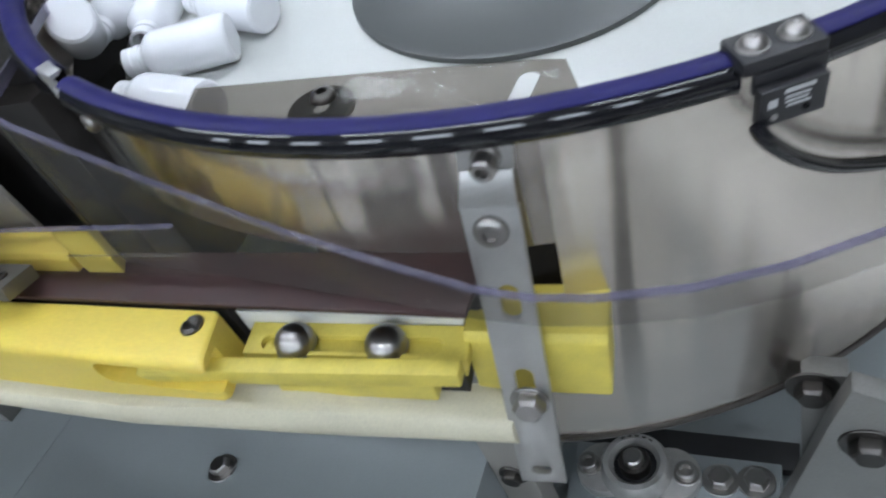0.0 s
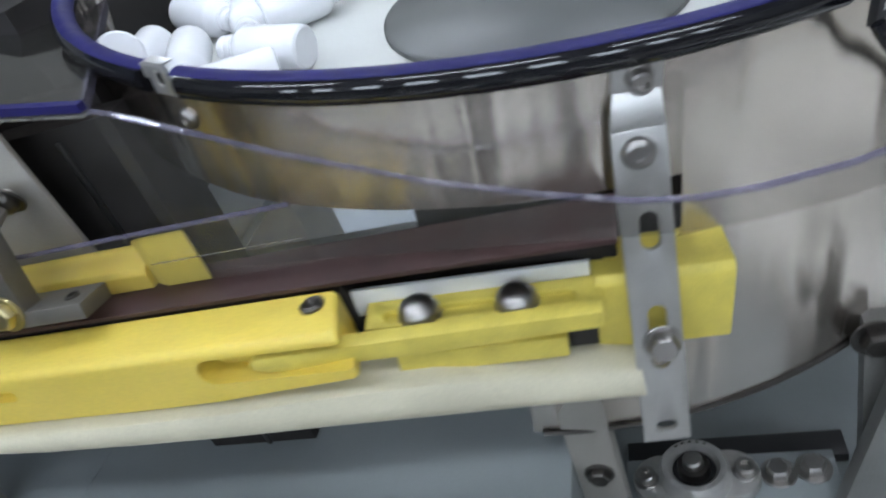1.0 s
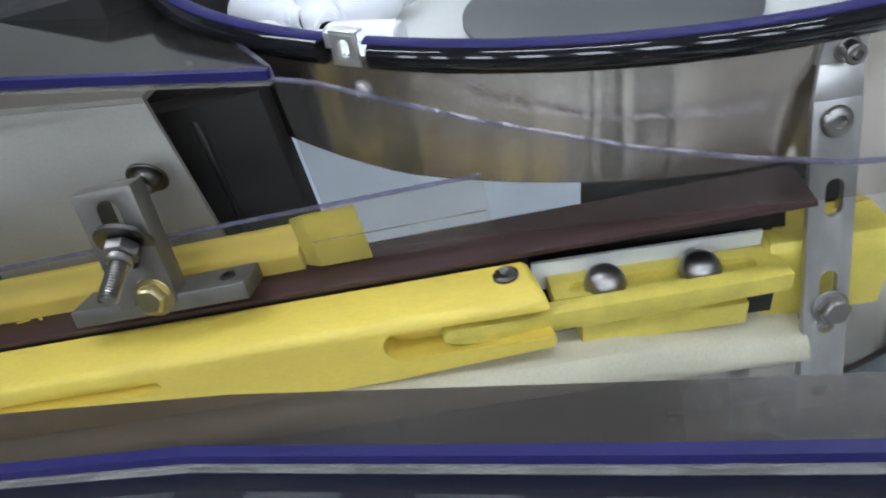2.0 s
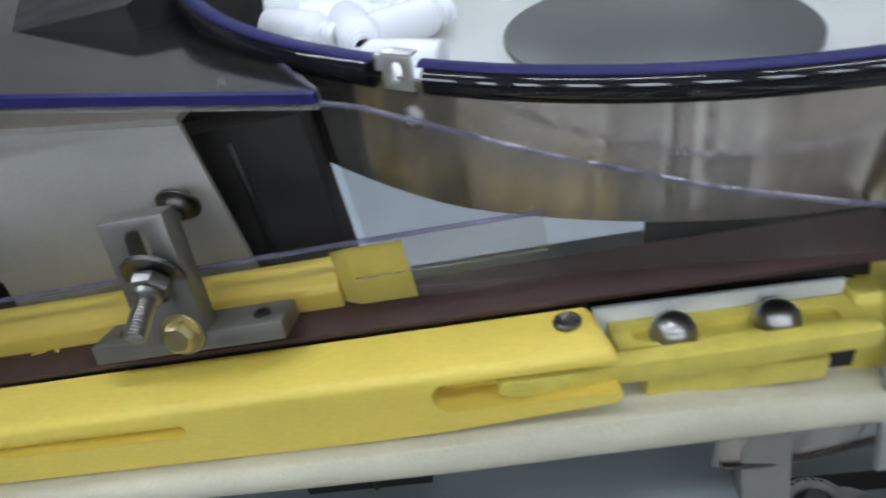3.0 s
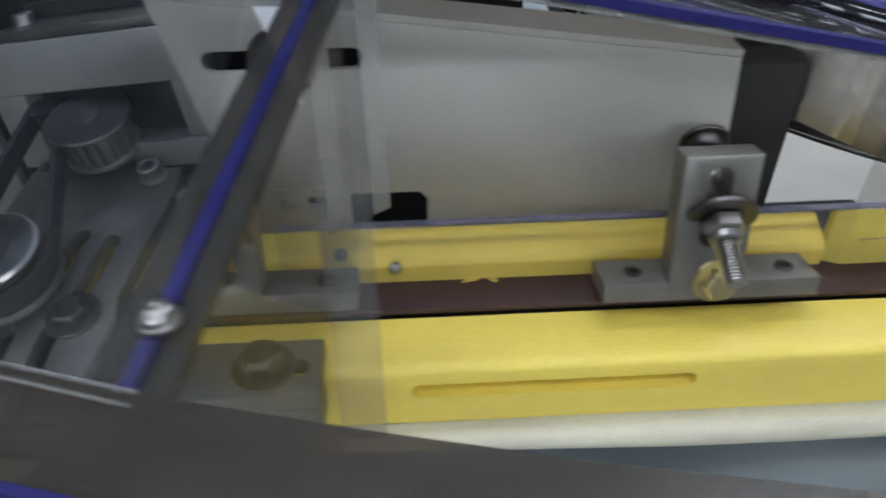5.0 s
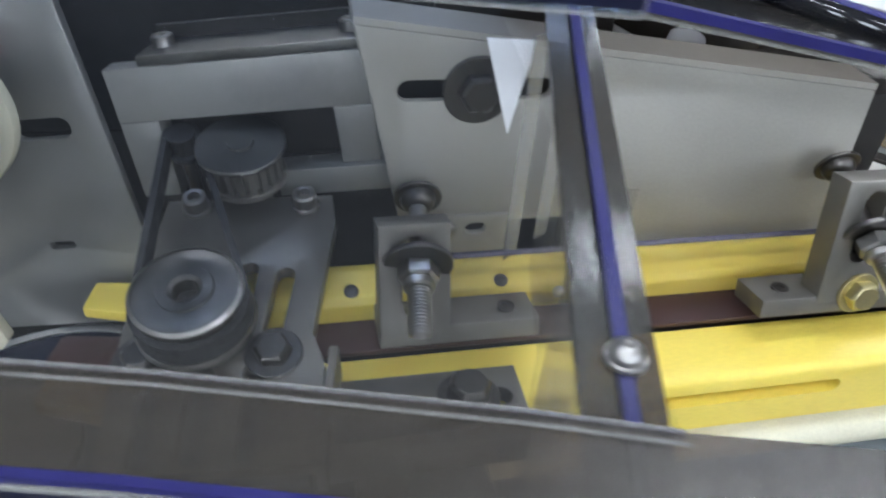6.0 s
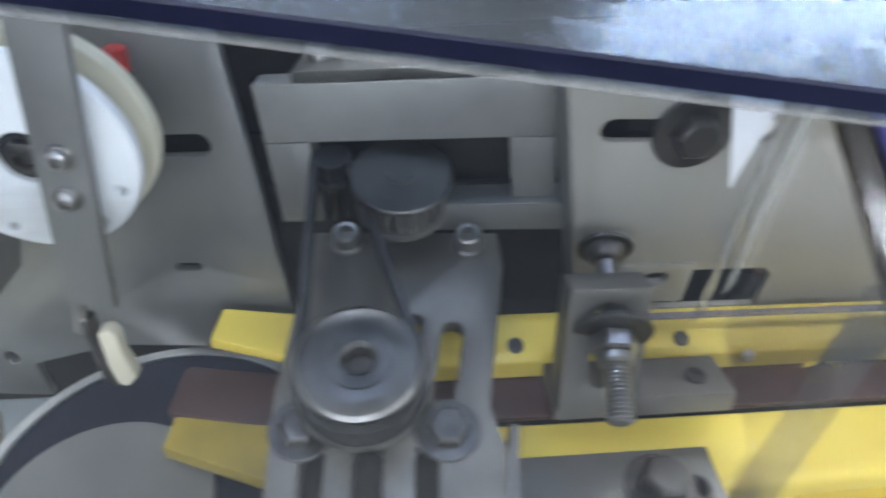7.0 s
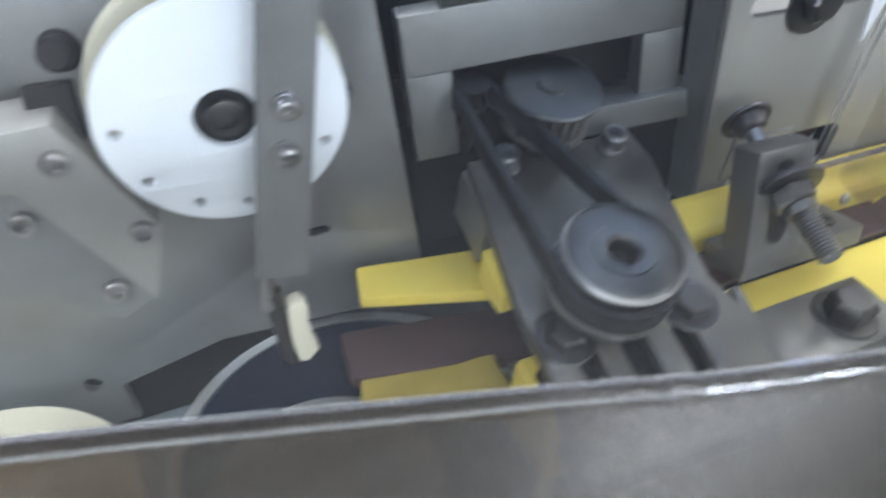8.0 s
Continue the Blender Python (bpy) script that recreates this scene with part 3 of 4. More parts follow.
def rim_switch():
    s = thing("limit_switch", "black limit switch on a bracket clamped over the bowl rim", "switch", BOWL @ pose(0, 0, 0, 0, 0, 31.0) @ Matrix.Translation((0, -0.2815, 0.003)) @ Matrix.Diagonal((0.55, 0.55, 0.55, 1)))
    part("bracket", box(-0.022, 0.022, -0.011, 0.014, 0.010, 0.0185, 0.001), BLACK_MATT, s, "black moulded bracket")
    part("lip", box(-0.017, 0.022, -0.0125, -0.009, -0.002, 0.0105, 0.0008), BLACK_MATT, s)
    for x in (-0.0115, 0.0105):
        bolt(s, pose(x, 0.001, 0.0185), "pan", 0.0068, 0.0045, BOLT, 0.0082, "screw")
    body = part("switch_body", box(-0.0165, 0.0195, -0.0195, -0.0125, -0.0185, 0.004, 0.0008), BLACK_MATT, s, "small black switch body")
    for k, (x0, x1, z) in enumerate(((-0.004, 0.012, 0.000), (-0.0035, 0.010, -0.0035), (-0.003, 0.009, -0.0063), (-0.002, 0.0105, -0.009))):
        part("print_bar", box(x0, x1, -0.0198, -0.0195, z, z + (0.0024 if k == 0 else 0.0014), 0), MARK, body, "pale printed line")
    part("print_bar", box(-0.0125, -0.0075, -0.0198, -0.0195, -0.007, -0.002, 0), MARK, body, "pale printed mark")
    bolt(body, facing(-0.0085, -0.0196, -0.0135), "pan", 0.002, 0.001, BOLT, 0, "screw")
    part("hole", lathe([(0, 0.0004), (0.0022, 0.0004), (0.0022, 0)], 16, facing(0.0085, -0.0196, -0.0125)), BLACK, body)
    c = thing("switch_cable", "black cable from the limit switch down the bowl wall", "cable", BOWL)
    run = ((0.2945, -0.0035, 28.9), (0.2960, -0.0085, 29.4), (0.2945, -0.0210, 31.6), (0.2900, -0.0360, 35.0), (0.2860, -0.0500, 39.5), (0.2840, -0.0640, 45.0), (0.2830, -0.0880, 53.0), (0.2830, -0.1300, 63.0))
    part("cable", sweep([arc_points(r, z, a, a, 1)[0] for r, z, a in run], 0.0026, 12), BLACK, c)


rim_switch()


def bottles():
    """White bottles with a short neck, lying and standing on the disc."""
    b = thing("bottle", "small white plastic bottle lying in the sorting bowl", "bottle", group="bottles in the bowl")
    big = Matrix.Scale(1.22, 4)
    prof = [(0, 0), (0.0095, 0), (0.0108, 0.001), (0.0112, 0.003), (0.0112, 0.034), (0.0105, 0.037), (0.0085, 0.0395), (0.0066, 0.041)]
    part("body", lathe(prof, 28, big), BOTTLE, b)
    part("neck", lathe([(0.0066, 0.041), (0.0062, 0.0425), (0.0070, 0.0428), (0.0070, 0.0448), (0.0062, 0.0452), (0.0062, 0.0465), (0.0066, 0.047), (0.0066, 0.0505), (0.0050, 0.0508), (0.0050, 0.042)], 24, big), BOTTLE, b)
    spots = [(-0.1527, -0.152, 294.4, 0), (-0.133, -0.1975, 262, 0), (-0.2326, -0.1064, 8.6, 0), (-0.1958, -0.1153, 20.9, 0), (-0.1456, -0.1085, 257, 0), (-0.2150, -0.1550, 232, 36),
             (-0.178, -0.052, 20, 0), (-0.143, -0.040, 130, 0), (-0.215, -0.040, 60, 0), (-0.223, 0.012, 100, 0), (-0.16, 0.005, 45, 0), (-0.19, -0.02, 85, 0)]
    for k, (x, y, yaw, tip) in enumerate(spots):
        lift = 0.0137 + 0.026 * math.sin(radians(tip))
        m = BOWL @ pose(x, y, -0.0605 + lift, 0, 0, yaw) @ pose(0, 0, 0, 90 + tip, 0, 0) @ Matrix.Translation((0, 0, -0.030))
        if k == 0:
            b.matrix_basis = m
        else:
            copy_thing(b, m)


bottles()


# ---- conveyor ----
def conveyor():
    c = thing("conveyor", "narrow brown belt conveyor on a dark frame", "conveyor")
    part("belt", box(-0.441, 0.082, 0.0015, 0.031, 0.0155, 0.018, 0.0008), BELT, c, "worn dark brown conveyor belt")
    part("belt_end", slab([(-0.441, 0.0045, 0.0075), (-0.441, 0.0315, 0.0075), (-0.5035, 0.0405, 0.006), (-0.5055, 0.0385, 0.006), (-0.5065, 0.0190, 0.006), (-0.505, 0.0170, 0.006)], (0, 0, -0.005), 0.001), BELT, c, "lower worn brown belt end", WING)
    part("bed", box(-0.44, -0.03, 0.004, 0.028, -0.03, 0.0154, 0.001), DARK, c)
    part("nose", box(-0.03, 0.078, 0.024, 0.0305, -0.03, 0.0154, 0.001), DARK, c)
    for x in (-0.44, -0.37):
        part("leg", box(x - 0.012, x + 0.012, 0.008, 0.024, -0.147, -0.03, 0.001), GREYPLATE, c)
    f = thing("front_rail", "thick yellow plastic guide rail along the conveyor front", "guide rail")
    # one moulded body whose section changes where the two grooves run
    grooves = ((-0.296, -0.1895, 0.0030, 0.0036, 0.006), (-0.0905, 0.02, 0.0030, 0.0068, 0.012))
    xs = [-0.458, -0.4575, -0.4565, -0.27, -0.24, -0.21, -0.15, -0.12, -0.06, -0.029, -0.0272, -0.0265]
    for g0, g1, zc, h, d in grooves:
        for u in (0.0, 0.05, 0.15, 0.35, 0.65, 1.0):
            xs += [g0 + u * h, g1 - u * h]
    xs = sorted(x for x in set(round(x, 5) for x in xs) if x <= -0.0265)
    rail, rows = bmesh.new(), []
    for x in xs:
        end = min(x + 0.458, -0.0265 - x)
        c = max(0.0, 0.0016 - end) * 0.8
        zc, h, d = 0.003, 0.0, 0.0
        for g0, g1, gz, gh, gd in grooves:
            if g0 <= x <= g1:
                s = min(x - g0, g1 - x) / gh
                zc, h, d = gz, gh * math.sqrt(max(0.0, 1 - (1 - min(1, s)) ** 2)), gd * (1 if s > 0 else 0)
        zc = zc if h else 0.003
        t, bo, fr, bk = 0.0148 - c, -0.0168 + 0.0060 * min(1.0, max(0.0, (x + 0.10) / 0.07)) + c, -0.0265 + c, 0.0012 - c
        loop = [(bk, t - 0.001), (bk - 0.001, t), (fr + 0.004, t), (fr + 0.0022, t - 0.0005), (fr + 0.0008, t - 0.0016), (fr, t - 0.0036), (fr, zc + h), (fr + d, zc + h), (fr + d, zc - h), (fr, zc - h), (fr, bo + 0.002), (fr + 0.002, bo), (bk - 0.001, bo), (bk, bo + 0.001)]
        rows.append([rail.verts.new((x + (0.28 * (-0.0125 - y) if x > -0.03 else 0.0), y, z)) for y, z in loop])
    for p, q in zip(rows, rows[1:]):
        for k in range(14):
            rail.faces.new((p[k], p[(k + 1) % 14], q[(k + 1) % 14], q[k]))
    rail.faces.new(rows[0][::-1])
    rail.faces.new(rows[-1])
    bmesh.ops.recalc_face_normals(rail, faces=rail.faces)
    part("rail", rail, YELLOW, f)
    part("foot", box(-0.45, -0.11, -0.012, -0.002, -0.0205, -0.0169, 0.001), YELLOW_WORN, f)
    bolt(f, pose(-0.0385, -0.0075, 0.0146, 0, 0, 65), "slotted", 0.0052, 0.0022, DARKBOLT, 0, "screw")
    t = thing("tail_guide", "short yellow plastic guide in a shaded tone at the conveyor end", "guide rail", WING @ Matrix.Translation((0.002, 0, 0.003)), "yellow guides at the conveyor end")
    part("block", slab([(-0.459, -0.016, 0.0045), (-0.459, 0.0105, 0.0045), (-0.505, 0.0180, 0.002), (-0.508, 0.0064, -0.0025)], (0, 0, -0.006), 0.0012), YELLOW_SHADED, t)
    r = thing("rear_rail", "yellow plastic guide rail along the conveyor back", "guide rail")
    part("body", slab([(-0.455, 0.0178, 0.0182), (-0.455, 0.0178, 0.0262), (-0.455, 0.0200, 0.0290), (-0.455, 0.0300, 0.0338), (-0.455, 0.0335, 0.0340), (-0.455, 0.0335, 0.0182)], (0.3275, 0, 0), 0.0008), YELLOW, r)
    for x in (-0.3224, -0.382):
        bolt(r, facing(x, 0.0222, 0.0301, (0, -0.45, 0.9)), "button", 0.0029, 0.0009, DARKBOLT, 0, "screw")
    bolt(r, facing(-0.3008, 0.0140, 0.0290, (0, -0.9, 0.30)), "pan", 0.0026, 0.0018, BOLT, 0, "screw")
    u = thing("tail_guide", "short yellow plastic guide with an angled end", "guide rail", WING @ Matrix.Translation((0.0030, -0.001, 0.0030)), "yellow guides at the conveyor end")
    part("block", slab([(-0.4520, 0.0275, 0.018), (-0.4505, 0.053, 0.018), (-0.4963, 0.0587, 0.0175), (-0.4986, 0.0445, 0.0142)], (0, 0, -0.005), 0.0012), YELLOW, u)
    k = thing("stop_block", "yellow plastic block at the end of the back rail", "block")
    plan = [(-0.1195, 0.0172), (-0.0955, 0.0172), (-0.1010, 0.0245), (-0.1270, 0.0245), (-0.1270, 0.0205)]
    bm = bmesh.new()
    low, high = [bm.verts.new((x, y, 0.0183)) for x, y in plan], [bm.verts.new((x, y, 0.0462 - 0.8 * (y - 0.0172))) for x, y in plan]
    bm.faces.new(low[::-1])
    bm.faces.new(high)
    for n in range(5):
        bm.faces.new((low[n], low[(n + 1) % 5], high[(n + 1) % 5], high[n]))
    bmesh.ops.recalc_face_normals(bm, faces=bm.faces)
    bmesh.ops.bevel(bm, geom=bm.edges[:], offset=0.0009, segments=2, affect="EDGES", profile=0.6)
    part("block", bm, YELLOW_WORN, k)
    w = thing("wear_strip", "white plastic strip beside the belt", "strip")
    part("strip", box(-0.0285, 0.0695, 0.0102, 0.0120, -0.0105, 0.0040, 0.0004), WHITE, w, "", SLIDE)


conveyor()


def chips():
    """Small shavings of the guide rail that lie on the belt."""
    for x, y, yaw, n in ((-0.271, 0.0172, 10, 0.004), (-0.262, 0.0168, -35, 0.0022), (-0.217, 0.0162, 60, 0.003)):
        c = thing("plastic_chip", "tiny yellow plastic shaving on the belt", "shaving", pose(x, y, 0.018, 0, 0, yaw), "shavings on the belt")
        part("flake", slab([(-n, -0.0007, 0.0002), (n * 0.6, -0.0009, 0.0002), (n, 0.0003, 0.0002), (-n * 0.3, 0.0010, 0.0002)], (0, 0, 0.0008), 0.0002), YELLOW, c)
        part("curl", rod((-n * 0.2, 0.0, 0.0008), (n * 0.7, 0.0004, 0.0016), 0.0005, 8), YELLOW, c)


chips()


def slide():
    s = thing("slide_arm", "yellow plastic adjusting slide with two round-head bolts", "slide", SLIDE)
    part("bar", slab([(-0.069, -0.0175, -0.0035), (-0.0665, -0.0175, -0.0008), (-0.03, -0.0172, 0.0003), (0.0715, -0.0150, 0.0008), (0.0715, -0.0150, -0.0080), (0.0, -0.0165, -0.0098), (-0.062, -0.0175, -0.0095), (-0.0685, -0.0175, -0.0070)], (0, 0.0075, 0), 0.0014), YELLOW_WORN, s)
    sh = sheet([(-0.0225, -0.0058), (0.0725, -0.0058), (0.0725, 0.0098), (-0.0225, 0.0098)], [slot_ring(0.0235, 0.0, 0.078, 0.0075)], 0.007, YELLOW_WORN, "shelf")
    part("shelf", sh, YELLOW_WORN, s, "", pose(0, 0, -0.003))
    part("under_plate", box(-0.02, 0.071, -0.0055, 0.0095, -0.0155, -0.0058, 0.0006), YELLOW_WORN, s)
    part("lower_block", box(-0.012, 0.0575, -0.0105, 0.008, -0.0270, -0.0156, 0.001), YELLOW_WORN, s)
    part("spacer", box(0.0578, 0.0698, -0.006, 0.008, -0.0265, -0.0105, 0.0004), DARK, s, "dark fill standing in for the shaded gap between the blocks")
    section = [(0.0022, -0.0395), (0.0022, -0.0030), (0.0045, 0.0005), (0.0275, 0.0010), (0.0275, -0.0395)]
    part("end_block", slab([(0.0700, y, z) for y, z in section], (0.0545, 0, 0), 0.0014), YELLOW_WORN, s, "yellow end block under the strap")
    bolt(s, pose(0.0785, 0.0155, 0.0010), "socket", 0.0036, 0.0008, YELLOW_WORN, 0, "plug")
    for x in (0.0, 0.0393):
        bolt(s, pose(x, 0, -0.0042), "dome", 0.0086, 0.0075, BOLT, 0.0089)
    # bent strap that hangs from the bowl wall and holds the slide
    p = thing("hanging_strap", "bent stainless strap with slots hanging from the bowl wall", "strap", SLIDE)
    lean = pose(0.0905, 0.0131, 0.0655, 90 - 13.1, 0, 0) @ pose(0, 0, 0, 0, 0, 1.5)
    slots = [slot_ring(0, -0.0455, 0.016, 0.0072, 90), slot_ring(0, -0.093, 0.030, 0.0072, 90), slot_ring(0, -0.138, 0.0085, 0.0055, 0)]
    part("plate", sheet([(-0.0108, -0.0056), (0.0086, -0.0056), (0.0096, -0.146), (-0.0096, -0.146)], slots, 0.003, STRAP, "plate", 0.0005), STRAP, p, "", lean)
    part("bend", slab([(0.0797, 0.0112, 0.0603), (0.0989, 0.0112, 0.0603), (0.0985, 0.0158, 0.0727), (0.0818, 0.0158, 0.0727)], (0, 0.0022, -0.0012), 0.0004), STRAP, p)
    part("flange", slab([(0.0815, 0.0160, 0.0715), (0.0990, 0.0172, 0.0715), (0.0997, 0.0172, 0.0850), (0.0824, 0.0160, 0.0850)], (0, 0.004, 0), 0.0004), STRAP, p)
    bolt(p, facing(0.0912, 0.0165, 0.0775, (-0.05, -1, 0.05)), "socket", 0.0040, 0.0065, BOLT, 0.0050)
    bolt(p, facing(0.0893, 0.0092, 0.0520, (0, -1, 0.23)), "button", 0.0062, 0.0028, BOLT)
    bolt(p, facing(0.0938, -0.0088, -0.0265, (0, -1, 0.23)), "hex", 0.0065, 0.0055, BOLT, 0.0078)
    t = thing("chute_bar", "long cream plastic bar below the yellow rail", "bar")
    pts_t = [(-0.335, -0.026, -0.0205), (-0.27, -0.026, -0.0228), (-0.19, -0.026, -0.0252), (-0.14, -0.0255, -0.0258), (-0.09, -0.0245, -0.0264), (-0.045, -0.0185, -0.0305), (0.0, -0.012, -0.0365), (0.04, -0.003, -0.0470), (0.08, 0.006, -0.0585)]
    bm = bmesh.new()
    rows = []
    for (x, y, z), h in zip(pts_t, (0.0030, 0.0052, 0.0080, 0.0088, 0.0092, 0.0108, 0.0118, 0.0105, 0.0085)):
        rows.append([bm.verts.new(v) for v in ((x, y - 0.0055, z + h * 0.85), (x, y - 0.0078, z + h * 0.45), (x, y - 0.0082, z - h * 0.05), (x, y - 0.0070, z - h * 0.5), (x, y - 0.0045, z - h * 0.82), (x, y, z - h), (x, y + 0.012, z - h), (x, y + 0.012, z + h), (x, y - 0.002, z + h))])
    for a, b in zip(rows, rows[1:]):
        for k in range(9):
            bm.faces.new((a[k], a[(k + 1) % 9], b[(k + 1) % 9], b[k]))
    bm.faces.new(rows[0][::-1])
    bm.faces.new(rows[-1])
    bmesh.ops.recalc_face_normals(bm, faces=bm.faces)
    part("bar", bm, CREAM, t)


slide()


# ---- clear guards ----
def guards():
    g = thing("front_guard", "clear acrylic guard plate with a sloping top edge", "guard")
    top = [(-0.113, 0.0285, 0.1005), (-0.0966, 0.0225, 0.0978), (-0.036, 0.0165, 0.070), (0.02, 0.0085, 0.050), (0.06, 0.003, 0.0395), (0.09, -0.0015, 0.0335), (0.11, -0.003, 0.0315), (0.13, -0.002, 0.031), (0.157, 0.003, 0.0308), (0.182, 0.012, 0.031), (0.215, 0.03, 0.031)]
    low = [(x, y, min(0.0195, z - 0.008)) for x, y, z in top]
    part("sheet", ribbon(top, low, (0, 0.0022, 0)), ACRYLIC_GUARD, g)
    part("top_edge", ribbon([(x, y - 0.0002, z) for x, y, z in top], [(x, y + 0.0024, z) for x, y, z in top], (0, 0, 0.0011)), EDGE, g, "pale violet cut edge")
    r = thing("rear_guide", "clear acrylic strip behind the back rail", "guard")
    part("sheet", box(-0.345, -0.041, 0.0146, 0.0168, 0.0200, 0.0485, 0.0003), ACRYLIC_SCUFF, r)
    part("top_edge", box(-0.345, -0.041, 0.0145, 0.0169, 0.0485, 0.0497, 0.0002), EDGE, r, "pale cut edge")
    part("seam", box(-0.118, -0.042, 0.0142, 0.0145, 0.0330, 0.0336, 0.0001), WHITEEDGE, r, "bright line along the strip")
    l = thing("acrylic_cover", "clear acrylic cover with an indigo front edge", "acrylic cover")
    a, b = Vector((-0.113, 0.0285, 0.1018)), Vector((-0.302, 0.018, 0.1425))
    c, d = Vector((-0.50, 0.33, 0.1445)), Vector((-0.293, 0.33, 0.1018))
    part("sheet", slab([a, b, c, d], (0, 0, 0.004)), ACRYLIC_SMOKE, l)
    part("front_edge", ribbon([a + Vector((0, -0.003, 0.0042)), b + Vector((0, -0.003, 0.0042))], [a + Vector((0, 0.0012, 0.0042)), b + Vector((0, 0.0012, 0.0042))], (0, 0, -0.0036)), INDIGO, l, "indigo taped edge")
    part("lower_edge", ribbon([a + Vector((0, -0.0034, -0.0004)), b + Vector((0, -0.0034, -0.0004))], [a + Vector((0, 0.0010, -0.0004)), b + Vector((0, 0.0010, -0.0004))], (0, 0, -0.0012)), WHITEEDGE, l, "pale cut edge below the tape")
    part("side_edge", ribbon([a + Vector((0.001, 0.0015, 0.0046)), d + Vector((0.001, 0, 0.0046))], [a + Vector((-0.001, 0.0015, 0.0046)), d + Vector((-0.001, 0, 0.0046))], (0, 0, -0.005)), EDGE, l, "pale cut edge")
    k = thing("acrylic_cover", "clear acrylic lid with bright reflections and a screw", "acrylic cover")
    e, f = Vector((-0.3405, -0.0775, 0.1735)), Vector((-0.60, -0.0165, 0.1760))
    up = Vector((0.10, 0.22, 0.044))
    part("sheet", slab([e, f, f + up, e + up], (0, 0, 0.003)), ACRYLIC_LID, k)
    part("front_edge", ribbon([e + Vector((0, -0.0006, 0.0032)), f + Vector((0, -0.0006, 0.0032))], [e + Vector((0, 0.0008, 0.0032)), f + Vector((0, 0.0008, 0.0032))], (0, 0, -0.0024)), INDIGO_SHADED, k, "indigo taped edge in a shaded tone")
    part("lower_edge", ribbon([e + Vector((0, -0.0006, -0.0003)), f + Vector((0, -0.0006, -0.0003))], [e + Vector((0, 0.0006, -0.0003)), f + Vector((0, 0.0006, -0.0003))], (0, 0, -0.0006)), WHITEEDGE, k, "pale lower cut edge")
    part("side_edge", ribbon([e, e + up], [e + Vector((0.0012, 0, 0)), e + up + Vector((0.0012, 0, 0))], (0, 0, 0.0033)), EDGE, k, "pale cut edge")
    part("support", rod((-0.40, 0.166, 0.13), (-0.40, 0.166, 0.224), 0.006, 20), GREYPLATE, k, "dull steel support post")
    bolt(k, Matrix.Translation(Vector((-0.3420, -0.0605, 0.1800))), "pan", 0.0045, 0.0026, BOLT, 0.0056, "screw")
    # strip across the conveyor, and the long strip along the front
    s = thing("cross_strip", "smoky acrylic strip with an indigo seam across the conveyor", "strip")
    p, q = Vector((-0.3147, 0.0160, 0.1395)), Vector((-0.3464, -0.1320, 0.1040))
    part("strip", ribbon([p - Vector((0.0085, 0, 0)), q - Vector((0.0095, 0, 0))], [p + Vector((0.0065, 0, 0)), q + Vector((0.0075, 0, 0))], (0, 0, 0.003)), ACRYLIC_DARK, s)
    part("seam", ribbon([p + Vector((-0.0016, 0, 0.0032)), q + Vector((-0.0018, 0, 0.0032))], [p + Vector((0.0012, 0, 0.0032)), q + Vector((0.0014, 0, 0.0032))], (0, 0, 0.0016)), INDIGO, s, "indigo seam")
    bolt(s, Matrix.Translation(p.lerp(q, 0.797) + Vector((0, 0, 0.0045))), "pan", 0.0037, 0.0028, BOLT, 0.0043, "screw")
    part("side_sheet", slab([p + Vector((0, 0.0, -0.0005)), q + Vector((0, 0.004, -0.0005)), (-0.3455, -0.128, -0.050), (-0.3244, -0.0292, -0.050), (-0.3244, -0.0292, 0.040), (-0.3156, 0.012, 0.044)], (0.0025, 0, 0)), ACRYLIC_SCUFF, s, "upright clear sheet below the strip")
    for x, y in ((-0.3055, 0.0320), (-0.3215, 0.0200)):
        part("sheen_strip", slab([(x - 0.0032, y - 0.0022, 0.044), (x + 0.0032, y + 0.0022, 0.044), (x + 0.0030, y + 0.0022, 0.132), (x - 0.0030, y - 0.0022, 0.132)], (0.0004, -0.0004, 0)), SHEEN, s, "pale upright strip standing in for a reflection")
    part("front_band", slab([(-0.3235, -0.0298, -0.046), (-0.3065, -0.0298, -0.046), (-0.3040, -0.0298, 0.1060), (-0.3200, -0.0298, 0.1060)], (0, -0.0006, 0)), ACRYLIC_SHEEN, s, "pale front band standing in for a reflection on the sheet")
    part("glare_corner", slab([(-0.3390, 0.0200, 0.1310), (-0.3225, 0.0200, 0.1300), (-0.3285, 0.0200, 0.0970)], (0, 0.0008, 0)), GLARE, s, "white triangle standing in for a glare on the sheet")
    n = thing("front_cover", "long clear acrylic cover strip with an indigo front edge", "guard")
    inner = [(x, y, 0.1150) for x, y in ((-0.66, -0.036), (-0.60, -0.0505), (-0.562, -0.0605), (-0.516, -0.0735), (-0.489, -0.0815), (-0.459, -0.0885), (-0.425, -0.0965), (-0.363, -0.1135), (-0.338, -0.1215), (-0.300, -0.1310), (-0.267, -0.1385), (-0.2, -0.1510), (-0.064, -0.163), (0.0, -0.1727), (0.05, -0.1796), (0.2, -0.198))]
    outer = [(x - 0.003, y - 0.0210 + 0.0110 * min(1, max(0, (x + 0.37) / 0.30)), z) for x, y, z in inner]
    part("strip", ribbon(inner, outer, (0, 0, 0.003)), ACRYLIC_COVER, n)
    for d, v in ((0.0, 0.0004), (-0.0030, 0.0003)):
        part("edge_glint", ribbon([(x, y + d, z + 0.0040) for x, y, z in inner if x < -0.33], [(x, y + d - v, z + 0.0040) for x, y, z in inner if x < -0.33], (0, 0, -0.0008)), WHITEEDGE, n, "pale line standing in for a glint along the edge")
